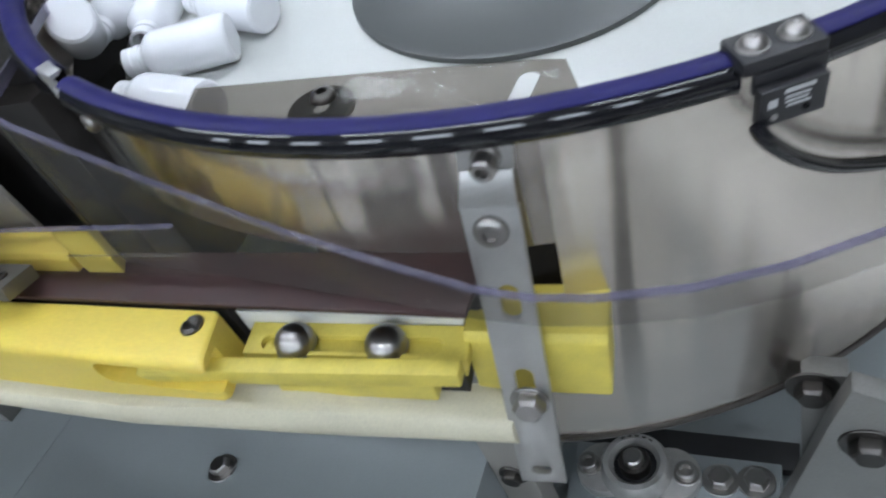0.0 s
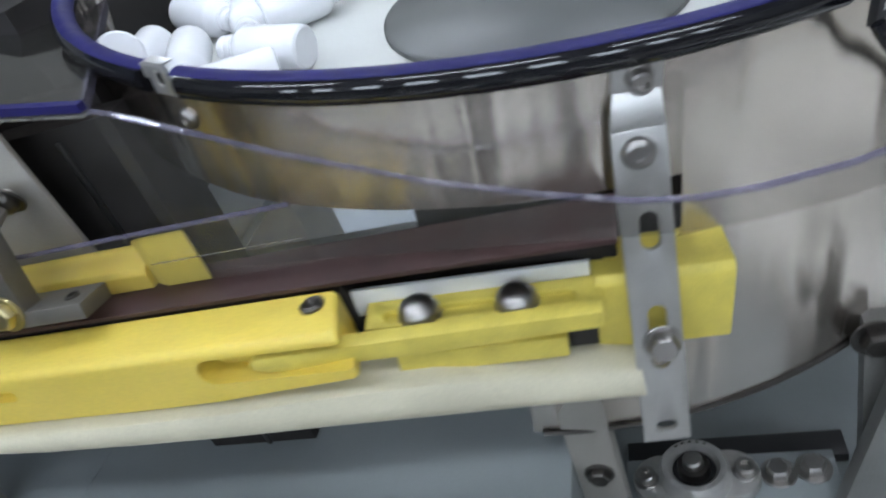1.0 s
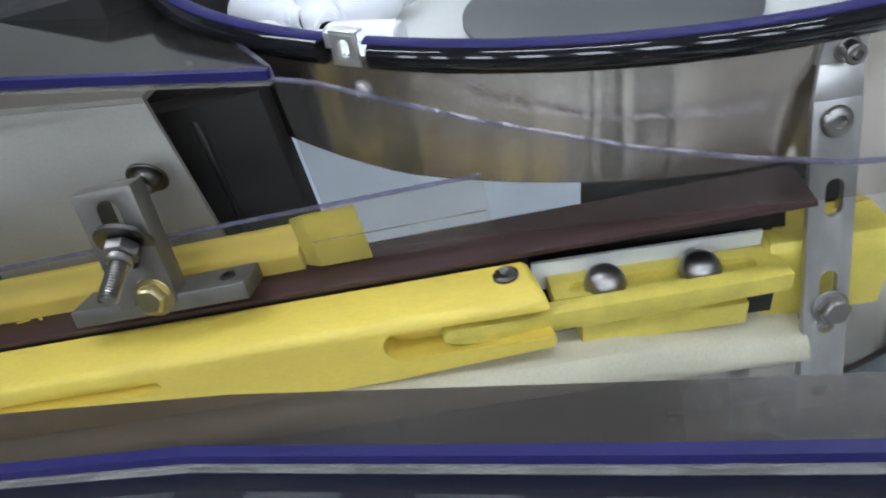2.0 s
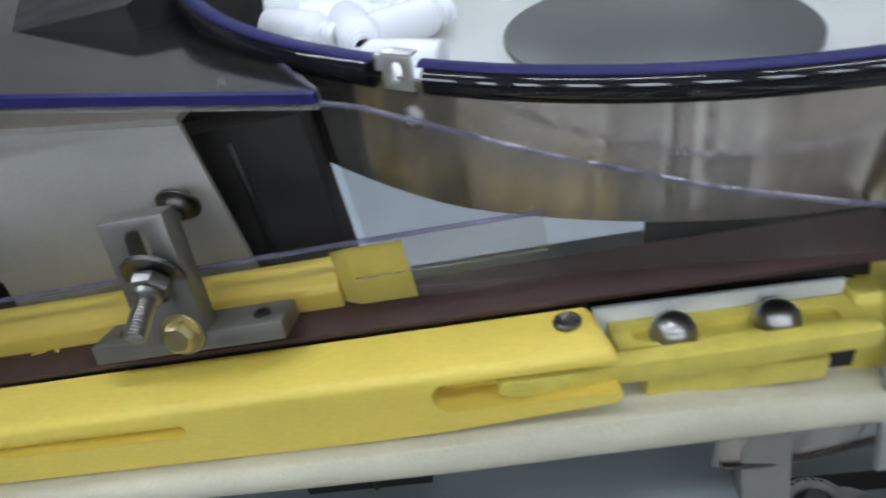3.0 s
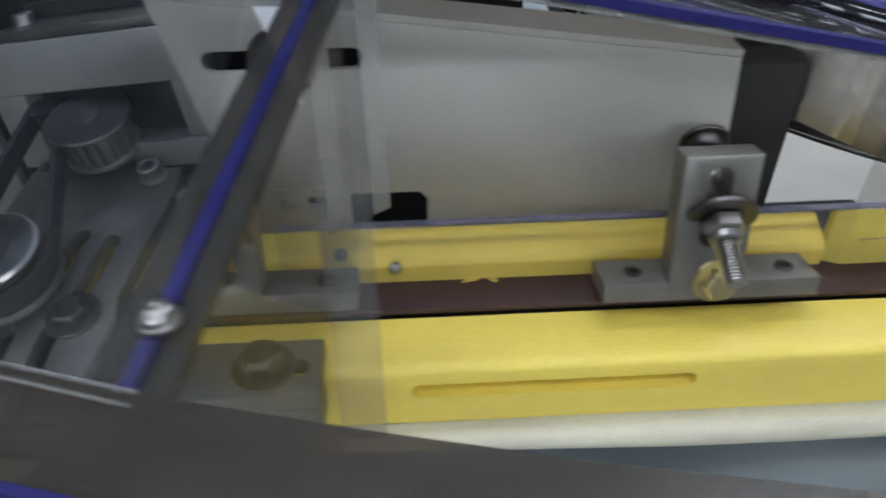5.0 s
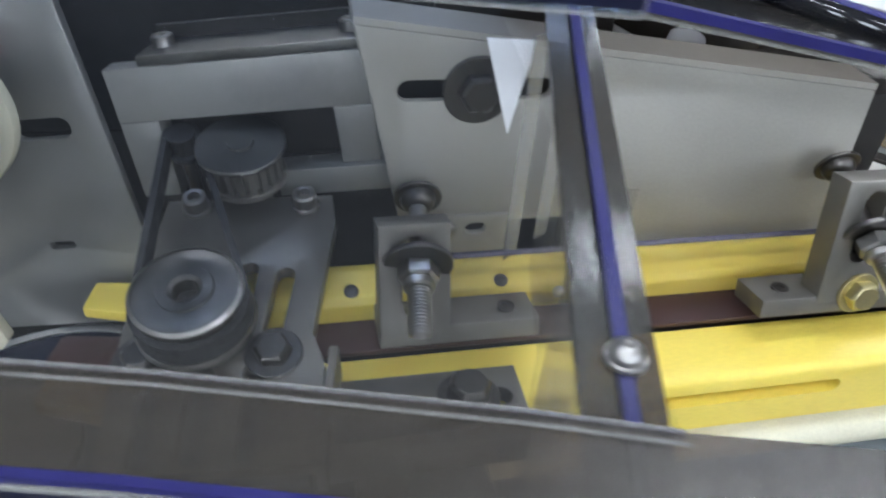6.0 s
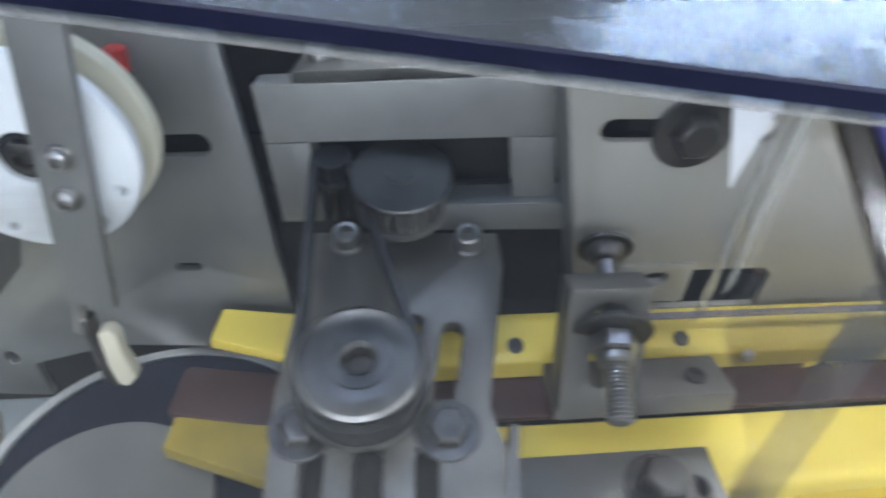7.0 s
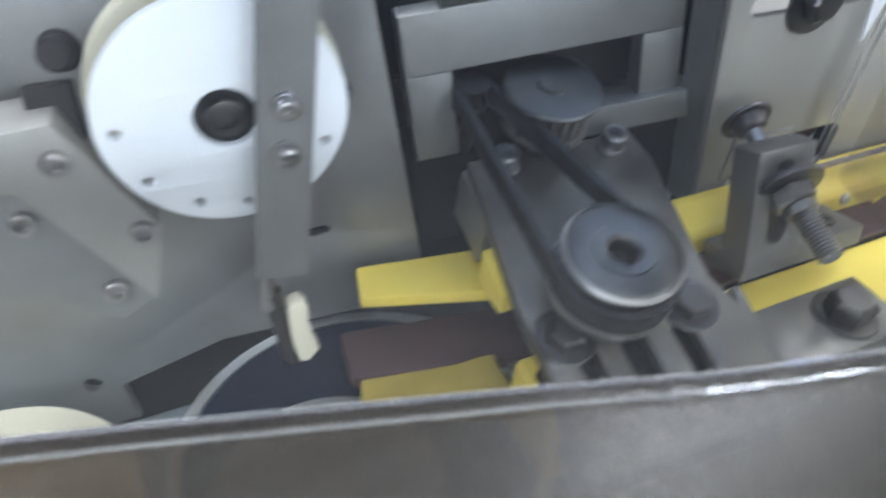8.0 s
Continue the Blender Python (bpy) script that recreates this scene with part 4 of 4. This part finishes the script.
    part("inner_edge", ribbon([(x, y + 0.0004, z + 0.0032) for x, y, z in inner if x < -0.33], [(x, y - 0.0004, z + 0.0032) for x, y, z in inner if x < -0.33], (0, 0, -0.0035)), EDGE, n, "pale cut edge")
    part("outer_edge", ribbon([(x, y + 0.0004, z + 0.0036) for x, y, z in outer], [(x, y - 0.0014, z + 0.0036) for x, y, z in outer], (0, 0, -0.0022)), INDIGO, n, "indigo taped edge")
    part("outer_face", ribbon([(x, y - 0.0016, z + 0.0006) for x, y, z in outer], [(x, y - 0.0016, z - 0.0095) for x, y, z in outer], (0, 0.0008, 0)), INDIGO_SHADED, n, "indigo taped face in a shaded tone")
    part("outer_lip", ribbon([(x, y - 0.0015, z + 0.0022) for x, y, z in outer], [(x, y - 0.0021, z + 0.0022) for x, y, z in outer], (0, 0, -0.0012)), WHITEEDGE, n, "pale cut edge with a painted highlight")
    top = [(x, y, z) for x, y, z in inner if x < -0.335]
    back = [(x, 0.012 + 0.056 * (-0.296 - x) / 0.304 - 0.003, 0.139 + 0.004 * (-0.296 - x) / 0.304) for x, y, z in top]
    part("top_sheet", ribbon([(x, y + 0.0012, z) for x, y, z in top], back, (0, 0, 0.003)), ACRYLIC_VEIL, n, "faintly hazy clear top sheet")
    part("front_sheet", ribbon([(x, y - 0.0035, z - 0.001) for x, y, z in outer], [(x, y - 0.0035, -0.147) for x, y, z in outer], (0, 0.003, 0)), ACRYLIC, n, "upright clear front sheet")


guards()


# ---- brackets on the belt ----
def rod_bracket(name, label, x, face, z_top, foot, w, seat, tip, back):
    """A machined T or L bracket with a slotted upright and a threaded rod that slopes down to the front."""
    b = thing(name, label, "bracket", None, "rod brackets over the belt")
    y0, z0 = face
    part("foot", slab([(foot[0], y0 - 0.0016, z0 - 0.0076), (foot[0], y0, z0), (foot[0], y0 + 0.0185, z0 - 0.0032), (foot[0], y0 + 0.0169, z0 - 0.0108)], (foot[1] - foot[0], 0, 0), 0.0007), ALU, b)
    lean = math.atan2(z_top[0] - y0, z_top[1] - z0)
    tall = math.hypot(z_top[0] - y0, z_top[1] - z0)
    up = sheet([(-w, -0.003), (w, -0.003), (w, tall), (-w, tall)], [slot_ring(0, tall - 0.0195, 0.030, 0.0088, 90)], 0.011, ALU, "upright", 0.0006)
    part("upright", up, ALU, b, "", pose(x, y0 - 0.0004, z0, 90 - math.degrees(lean), 0, 0))
    seat, tip, back = Vector(seat), Vector(tip), Vector(back)
    way = (tip - seat).normalized()
    shank = rod(back, tip, 0.0032, 20)
    for k in range(int((tip - seat).length / 0.0013) - 4):
        lathe([(0.0030, -0.0006), (0.0040, 0), (0.0030, 0.0006)], 18, facing(*(tip - way * (0.0008 + 0.0013 * k)), way), shank)
    part("threaded_rod", shank, BOLT, b, "threaded steel rod")
    part("nut", lathe([(0.0042, 0.006), (0.0060, 0.006), (0.0072, 0.0052), (0.0074, 0.0008), (0.006, 0), (0.0042, 0)], 6, facing(*(seat + way * 0.0005), way)), BOLT, b)
    part("nut", lathe([(0.0036, 0.0035), (0.0046, 0.0035), (0.0054, 0.0028), (0.0056, 0.0008), (0.005, 0), (0.0036, 0)], 24, facing(*(seat + way * 0.0066), way)), BOLT, b)
    part("washer", lathe([(0.0040, 0.0), (0.0118, 0.0), (0.0122, 0.0004), (0.0122, 0.0018), (0.0118, 0.0022), (0.0040, 0.0022)], 36, facing(*(seat - way * 0.0018), way)), DARKBOLT, b)
    bolt(b, facing(*(back + way * 0.004), way), "button", 0.0066, 0.005, DARKBOLT, 0.0090)
    return b


def brackets():
    b = rod_bracket("rod_bracket", "grey machined T-shaped bracket with a threaded rod", -0.1870, (-0.0072, 0.0342), (0.0020, 0.0825), (-0.2240, -0.1432), 0.0134, (-0.1852, -0.0035, 0.0600), (-0.1868, -0.0280, 0.0505), (-0.1826, 0.0335, 0.0735))
    for x in (-0.2115, -0.1535):
        bolt(b, pose(x, 0.001, 0.0325, 0, 0, 0), "socket", 0.0034, 0.0012, DARKBOLT, 0, "screw")
    bolt(b, facing(-0.1830, -0.0076, 0.0352, (0, -1, 0.18)), "hex", 0.0066, 0.0045, BRASS, 0.0088)
    c = rod_bracket("rod_bracket", "grey machined L-shaped bracket with a threaded rod", -0.3615, (-0.0050, 0.0342), (0.0068, 0.0716), (-0.3743, -0.3148), 0.0127, (-0.3605, 0.0010, 0.0580), (-0.3638, -0.0250, 0.0500), (-0.3560, 0.0335, 0.0685))
    bolt(c, pose(-0.3258, 0.003, 0.0329), "socket", 0.0034, 0.0012, DARKBOLT, 0, "screw")
    p = thing("clamp_plate", "dull steel clamp plate bolted over the front rail", "plate")
    part("plate", sheet([(-0.3985, -0.0425), (-0.3268, -0.0425), (-0.3268, -0.0165), (-0.3985, -0.0165)], [slot_ring(-0.341, -0.0300, 0.020, 0.0075)], 0.0075, CLAMPSTEEL, "plate"), CLAMPSTEEL, p, "", pose(0, 0, 0.0228))
    part("front_lip", box(-0.3985, -0.3268, -0.0425, -0.0272, 0.0012, 0.0152, 0.0008), CLAMPSTEEL, p)
    part("hole", lathe([(0, 0.0003), (0.0022, 0.0003), (0.0022, 0)], 16, facing(-0.3365, -0.0424, 0.0085)), BLACK_MATT, p)
    bolt(p, pose(-0.3465, -0.0297, 0.0228), "hex", 0.0078, 0.0072, DARKBOLT, 0.0112)


brackets()


# ---- back plates ----
def back_plates():
    p = thing("back_panel", "satin steel back panel with slotted holes behind the belt", "panel")
    out = [(-0.3545, 0.0185), (-0.1665, 0.0185), (-0.1725, 0.1010), (-0.3785, 0.1290)]
    part("sheet", sheet(out, [slot_ring(-0.336, 0.1055, 0.056, 0.0078), [(-0.3425, 0.030), (-0.2875, 0.030), (-0.2870, 0.0450), (-0.2900, 0.0485), (-0.3425, 0.0485)]], 0.003, PLATE, "sheet"), PLATE, p, "", upright(0, 0.0375, 0))
    part("top_flange", slab([(-0.3785, 0.0376, 0.1292), (-0.1725, 0.0376, 0.1012), (-0.1725, 0.056, 0.1015), (-0.3785, 0.056, 0.1295)], (0, 0, 0.0025)), PLATE, p)
    part("side_flange", slab([(-0.3547, 0.0408, 0.0187), (-0.3547, 0.0540, 0.0187), (-0.3787, 0.0540, 0.1285), (-0.3787, 0.0408, 0.1285)], (0.003, 0, 0)), GREYPLATE, p, "folded side flange")
    bolt(p, facing(-0.3355, 0.0374, 0.1055), "hex", 0.0074, 0.005, DARKBOLT, 0.0126)
    b = thing("small_bracket", "small drilled steel bracket behind the back rail", "bracket")
    part("plate", sheet([(-0.348, 0.0342), (-0.318, 0.0342), (-0.318, 0.0525), (-0.348, 0.0525)], [slot_ring(-0.331, 0.046, 0.0085, 0.005)], 0.003, PLATE, "plate"), PLATE, b, "", upright(0, 0.0365, 0))
    bolt(b, facing(-0.342, 0.0363, 0.046), "pan", 0.0035, 0.002, BOLT, 0, "screw")
    d = thing("dark_housing", "dark machine housing behind the panel, its shaded cavity filled in", "housing")
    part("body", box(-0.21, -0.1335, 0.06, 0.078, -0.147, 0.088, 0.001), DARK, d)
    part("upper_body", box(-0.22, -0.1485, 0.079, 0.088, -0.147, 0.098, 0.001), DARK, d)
    part("corner_post", box(-0.1685, -0.1655, 0.0585, 0.066, -0.147, 0.081, 0.0005), OILY, d)
    v = thing("red_motor", "dull red round motor behind the panel", "motor", pose(-0.236, 0.118, 0.0))
    part("body", lathe([(0, 0.03), (0.02, 0.03), (0.022, 0.028), (0.022, -0.03), (0, -0.03)], 36, pose(0, 0, 0.012, 90, 0, 0)), material("dull_red_paint", (0.10, 0.018, 0.014), 0.5, var=0.2), v)
    part("foot", box(-0.016, 0.016, -0.02, 0.02, -0.147, -0.012, 0.001), DARK, v)
    w = thing("rear_cabinet", "dark rear cabinet of the machine", "cabinet")
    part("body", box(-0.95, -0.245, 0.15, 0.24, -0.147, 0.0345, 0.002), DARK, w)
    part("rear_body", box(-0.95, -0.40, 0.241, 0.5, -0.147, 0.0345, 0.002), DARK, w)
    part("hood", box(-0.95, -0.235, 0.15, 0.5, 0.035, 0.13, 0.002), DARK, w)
    # plate on the far side with the wheel
    l = thing("wheel_plate", "large dull steel plate behind the white wheel", "panel", PLATES)
    big = [(-0.66, -0.030), (-0.599, -0.030), (-0.599, -0.010), (-0.556, 0.002), (-0.4735, 0.002), (-0.4735, 0.035), (-0.4765, 0.155), (-0.66, 0.155)]
    part("sheet", sheet(big, [slot_ring(-0.4995, 0.0955, 0.024, 0.0085), slot_ring(-0.511, 0.0435, 0.0115, 0.0035), slot_ring(-0.6094, -0.0065, 0.0075, 0.0075)], 0.004, GREYPLATE, "sheet"), GREYPLATE, l, "", upright(0, 0.0515, 0))
    f = thing("window_frame", "grey machined frame round the drive pulley", "frame", PLATES)
    part("top_bar", box(-0.469, -0.3705, 0.0535, 0.0635, 0.0945, 0.1155, 0.0006), GREYPLATE, f)
    part("left_bar", box(-0.469, -0.4535, 0.0535, 0.0635, 0.0625, 0.0944, 0.0006), GREYPLATE, f)
    part("right_bar", box(-0.3855, -0.3705, 0.0535, 0.0635, 0.0715, 0.0944, 0.0006), GREYPLATE, f)
    part("lower_bar", box(-0.412, -0.3645, 0.050, 0.0634, 0.0605, 0.0714, 0.0006), GREYPLATE, f)
    part("top_plate", box(-0.455, -0.3715, 0.0536, 0.095, 0.1156, 0.1196, 0.0006), OILY, f, "dull dark top plate")
    for x in (-0.448, -0.376):
        bolt(f, pose(x, 0.066, 0.1196), "socket", 0.0042, 0.0042, BOLT)
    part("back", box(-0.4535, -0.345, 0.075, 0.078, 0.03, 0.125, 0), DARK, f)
    part("opening_shade", box(-0.4755, -0.345, 0.064, 0.067, 0.018, 0.0715, 0), DARK, f)


back_plates()


# ---- pulley drive ----
DRIVE = WING @ pose(-0.424, 0.0, 0.0485, 17, 0, 0)


def pulley_drive():
    d = thing("pulley_plate", "sloping steel motor plate with slots and bolts", "plate", DRIVE)
    out = [(-0.0335, -0.062), (0.0312, -0.062), (0.0333, -0.0275), (0.0290, -0.0150), (0.0360, 0.0358), (0.0346, 0.0500), (-0.0286, 0.0500), (-0.0345, -0.0098)]
    slots = [slot_ring(0.0165, -0.0040, 0.036, 0.0068, 82), slot_ring(0.0045, 0.0020, 0.030, 0.0060, 84), slot_ring(-0.0215, -0.043, 0.034, 0.007, 90), slot_ring(-0.006, -0.043, 0.034, 0.009, 90), slot_ring(0.0105, -0.043, 0.034, 0.007, 90)]
    part("plate", sheet(out, slots, 0.006, DRIVEPLATE, "plate"), DRIVEPLATE, d)
    part("side_plate", slab([(0.0305, -0.062, -0.001), (0.0345, -0.02, -0.001), (0.0345, -0.02, -0.02), (0.0305, -0.062, -0.02)], (0.003, 0, 0), 0.0004), DRIVEPLATE, d)
    part("slot_shade", box(-0.030, 0.026, -0.060, -0.022, -0.034, -0.012, 0.001), DARK, d, "dark fill standing in for the shade below the slots")
    part("block", box(-0.03, 0.03, 0.028, 0.052, -0.03, -0.0062, 0.001), GREYPLATE, d)
    part("front_block", box(-0.031, 0.0285, -0.064, -0.030, -0.0175, -0.0075, 0.0008), DARK, d, "dark block standing in for the shade under the slots")
    for x, y, w in ((0.0166, -0.0227, 0.0095), (-0.0255, -0.0225, 0.0095)):
        bolt(d, pose(x, y, 0.0), "hex", 0.0062, 0.004, DARKBOLT, w)
    for x, y in ((0.0244, 0.0450), (-0.017, 0.0455)):
        bolt(d, pose(x, y, 0.0), "socket", 0.0046, 0.0055, BOLT, 0.0055)
    p = thing("small_pulley", "small dark toothed belt pulley with a flange", "pulley", DRIVE @ pose(0.0019, 0.0574, 0.003))
    bm = lathe([(0, 0.0198), (0.0048, 0.0198), (0.0052, 0.0188), (0.0165, 0.0188), (0.0170, 0.0182), (0.0170, 0.0172), (0.0140, 0.0168)], 44)
    part("flange", bm, OILY, p, "dull dark flange")
    t = bmesh.new()
    for k in range(20):
        a = 2 * math.pi * k / 20
        r0, r1 = 0.0118, 0.0141
        pts = [(r * math.cos(a + s), r * math.sin(a + s), 0.0168) for r, s in ((r0, -0.157), (r0, -0.09), (r1, -0.075), (r1, 0.075), (r0, 0.09), (r0, 0.157))]
        slab([(0, 0, 0.0168)] + pts, (0, 0, -0.0125), 0, t)
    part("teeth", t, ALU, p, "toothed aluminium rim")
    part("lower_flange", lathe([(0, 0.0043), (0.0150, 0.0043), (0.0155, 0.0035), (0.0155, 0.002), (0.0, 0.002)], 40), ALU, p)
    part("boss", lathe([(0, 0.003), (0.008, 0.003), (0.008, -0.02), (0, -0.02)], 24), DARKBOLT, p)
    q = thing("large_pulley", "turned aluminium pulley with a centre bore", "pulley", DRIVE @ pose(-0.0080, -0.0122, 0.0035))
    part("upper_flange", lathe([(0.0042, 0.013), (0.0042, 0.0192), (0.0055, 0.0203), (0.0088, 0.0203), (0.0091, 0.0198), (0.0160, 0.0198), (0.0176, 0.0188), (0.0176, 0.0165), (0.0162, 0.015)], 56), TURNED, q)
    part("rim_glint", lathe([(0.0166, 0.0198), (0.0169, 0.0196), (0.0178, 0.0189), (0.0178, 0.0185)], 56), BOLT, q, "lighter ring standing in for the glint on the turned rim")
    part("lower_glint", lathe([(0.0190, 0.0056), (0.0195, 0.0046), (0.0195, 0.0030)], 56), BOLT, q, "lighter ring standing in for the glint on the lower rim")
    part("bore", lathe([(0, 0.014), (0.0042, 0.014), (0.0042, 0.0135)], 24), DARKBOLT, q, "dark centre bore")
    part("groove", lathe([(0.0162, 0.015), (0.0157, 0.0145), (0.0157, 0.0065), (0.0162, 0.006)], 56), DARKBOLT, q, "dark belt groove")
    part("lower_flange", lathe([(0.0157, 0.006), (0.0190, 0.0055), (0.0194, 0.0045), (0.0194, 0.0025), (0.0188, 0.0012), (0, 0.0012)], 56), TURNED, q)
    i = thing("idler_pulley", "small black idler pulley at the far belt end", "pulley", DRIVE @ pose(-0.0225, 0.0680, 0.0033))
    part("roller", lathe([(0, 0.0155), (0.0056, 0.0155), (0.0058, 0.0148), (0.0046, 0.0142), (0.0046, 0.0068), (0.0058, 0.0062), (0.0058, 0.0040), (0, 0.0040)], 28), BLACK_MATT, i)
    part("pin", lathe([(0, 0.0040), (0.0028, 0.0040), (0.0028, -0.016), (0, -0.016)], 16), DARKBOLT, i)
    b = thing("timing_belt", "black rubber toothed belt from the large pulley to an idler", "belt", DRIVE @ Matrix.Translation((0, 0, 0.0033)))
    c0, c1, r0, r1 = Vector((-0.0225, 0.0680)), Vector((-0.0080, -0.0122)), 0.0048, 0.0166
    line = []
    ax = (c0 - c1).normalized()
    base = math.atan2(ax.y, ax.x)
    for c, r, s, e in ((c0, r0, -90, 90), (c1, r1, 90, 270)):
        for k in range(25):
            a = base + radians(s + (e - s) * k / 24)
            line.append((c.x + r * math.cos(a), c.y + r * math.sin(a)))
    rub = bmesh.new()
    rows = []
    n = len(line)
    for k, (x, y) in enumerate(line):
        x0, y0 = line[k - 1]
        x1, y1 = line[(k + 1) % n]
        nx, ny = (y1 - y0), -(x1 - x0)
        ln = math.hypot(nx, ny)
        nx, ny = nx / ln * 0.0024, ny / ln * 0.0024
        rows.append([rub.verts.new(v) for v in ((x, y, 0.0065), (x + nx, y + ny, 0.0065), (x + nx, y + ny, 0.0145), (x, y, 0.0145))])
    for k in range(n):
        a, c = rows[k], rows[(k + 1) % n]
        for j in range(4):
            rub.faces.new((a[j], a[(j + 1) % 4], c[(j + 1) % 4], c[j]))
    bmesh.ops.recalc_face_normals(rub, faces=rub.faces)
    part("loop", rub, TIMING, b)


pulley_drive()


# ---- wheel station ----
def wheel_station():
    lean = WING @ pose(-0.5290, 0.0255, 0.1037, 90 + 4, 0, 0)
    w = thing("white_wheel", "white plastic wheel with small holes and a dark hub screw", "wheel", lean)
    holes = [slot_ring(0.0273 * math.cos(radians(a)), 0.0273 * math.sin(radians(a)), 0.0031, 0.003, 0, 6) for a in (180, 214, 245, 273, 305, 335)]
    ring = [(0.0322 * math.cos(2 * math.pi * k / 72), 0.0322 * math.sin(2 * math.pi * k / 72)) for k in range(72)]
    bore = [(0.0082 * math.cos(2 * math.pi * k / 36), 0.0082 * math.sin(2 * math.pi * k / 36)) for k in range(36)]
    part("front_disc", sheet(ring, [bore, *holes], 0.005, WHITE, "front_disc", 0.0008), WHITE, w)
    part("rear_disc", lathe([(0, 0), (0.0332, 0), (0.0337, -0.0008), (0.0337, -0.005), (0, -0.005)], 72, Matrix.Translation((0, 0, -0.013))), CREAM, w, "cream rear disc")
    part("spacer", lathe([(0.0, -0.003), (0.0145, -0.003), (0.0145, -0.013), (0, -0.013)], 36), DARKBOLT, w)
    part("hub", lathe([(0.0, -0.0022), (0.0092, -0.0022), (0.0092, -0.004)], 36), BLACK_MATT, w, "dark hub recess")
    bolt(w, pose(0, 0, -0.0022), "socket", 0.0052, 0.003, DARKBOLT)
    a = thing("lever_arm", "flat grey steel lever across the white wheel", "lever", lean @ pose(0.0140, 0, 0.0042, 0, 0, -8))
    part("bar", sheet([(-0.0074, -0.052), (0.0074, -0.052), (0.0074, 0.06), (-0.0074, 0.06)], [], 0.0035, GREYPLATE, "bar", 0.0005), GREYPLATE, a, "", pose(0, 0, 0.0035))
    for y in (0.0055, -0.0085):
        bolt(a, pose(0.0, y, 0.0035), "button", 0.0036, 0.0024, BOLT, 0.0042, "screw")
    part("pin", rod((-0.0045, -0.046, 0.0), (-0.0045, -0.064, 0.004), 0.0021, 14), BOLT, a)
    part("finger", slab([(0.001, -0.0625, 0), (0.005, -0.0605, 0), (0.0075, -0.0635, 0), (0.0080, -0.072, 0), (0.0120, -0.083, 0), (0.0085, -0.0885, 0), (0.0030, -0.087, 0), (0.0022, -0.074, 0)], (0, 0, 0.006), 0.0012), CREAM, a, "cream plastic finger")
    part("finger_clamp", rod((-0.0035, -0.058, 0.002), (0.0035, -0.088, 0.004), 0.0030, 14), DARKBOLT, a)
    b = thing("mounting_block", "grey steel angle block with cap screws", "block", WING @ Matrix.Translation((0.0040, 0, -0.0027)))
    part("plate", slab([(-0.62, 0.030, 0.108), (-0.574, 0.030, 0.110), (-0.556, 0.030, 0.0745), (-0.5628, 0.030, 0.0495), (-0.588, 0.030, 0.0925), (-0.62, 0.030, 0.0955)], (0, 0.0205, 0), 0.0008), PLATE, b)
    part("lower_plate", slab([(-0.62, 0.0325, 0.095), (-0.588, 0.0325, 0.092), (-0.5632, 0.0325, 0.0492), (-0.574, 0.0325, 0.043), (-0.62, 0.0325, 0.070)], (0, 0.018, 0), 0.0008), GREYPLATE, b)
    for x, y, z in ((-0.576, 0.0298, 0.1), (-0.561, 0.0298, 0.075), (-0.589, 0.0323, 0.083), (-0.573, 0.0323, 0.0555)):
        bolt(b, facing(x, y, z), "socket", 0.0034, 0.0028, BOLT, 0, "screw")
    k = thing("adjusting_screw", "dark round-headed adjusting screw beside the white wheel", "screw", WING @ facing(-0.5653, 0.047, 0.119, (0, -1, 0.25)))
    part("knob", lathe([(0, 0.010), (0.0034, 0.010), (0.0043, 0.0090), (0.0043, 0.001), (0.0055, 0), (0, 0)], 28), DARK, k)
    part("shoe", box(-0.0115, 0.0005, -0.0235, -0.0075, -0.004, 0.003, 0.0008), DARK, k, "dark block under the screw")
    r = thing("push_button", "small red plastic button behind the wheel", "button", WING @ pose(-0.5106, 0.060, 0.118) @ Matrix.Scale(0.45, 4))
    part("collar", lathe([(0.0076, -0.004), (0.0092, -0.004), (0.0092, -0.02), (0.0076, -0.02)], 24), DARKBOLT, r)
    part("head", lathe([(0, 0.014), (0.006, 0.014), (0.0075, 0.0125), (0.0075, -0.02), (0, -0.02)], 24), RED, r)
    t = thing("turntable", "dark round turntable with a bright steel ring edge", "turntable", WING @ pose(-0.507, 0.0040, -0.023) @ Matrix.Scale(1.037, 4))
    part("top", lathe([(0, 0.0118), (0.0575, 0.0118), (0.0575, 0.006), (0, 0.006)], 72), material("dark_blue_disc", (0.010, 0.013, 0.026), 0.5, var=0.2, Specular_IOR_Level=0.2), t, "dark blue-black disc top")
    part("ring", lathe([(0.0577, 0.0125), (0.0617, 0.0125), (0.0621, 0.012), (0.0621, -0.01), (0.0577, -0.01)], 72), RINGSTEEL, t, "bright steel ring")
    part("column", lathe([(0.03, 0.006), (0.03, -0.1195), (0.0, -0.1195)], 32), GREYPLATE, t)
    g = thing("cover_disc", "round grey steel disc lying on the turntable", "disc", WING @ pose(-0.522, -0.0125, -0.0065) @ Matrix.Scale(0.98, 4))
    part("disc", lathe([(0, 0.0), (0.0370, 0.0), (0.0376, -0.0006), (0.0376, -0.004), (0, -0.004)], 72), GREYPLATE, g)
    c = thing("cream_guide", "cream plastic round guide beside the turntable", "guide", WING @ pose(-0.63, 0.0135, -0.014))
    part("guide", lathe([(0, 0.0), (0.049, 0.0), (0.0515, -0.0008), (0.0523, -0.0035), (0.0523, -0.012), (0, -0.012)], 64), CREAM, c)
    part("post", lathe([(0.018, -0.012), (0.018, -0.133), (0, -0.133)], 28), GREYPLATE, c)


wheel_station()
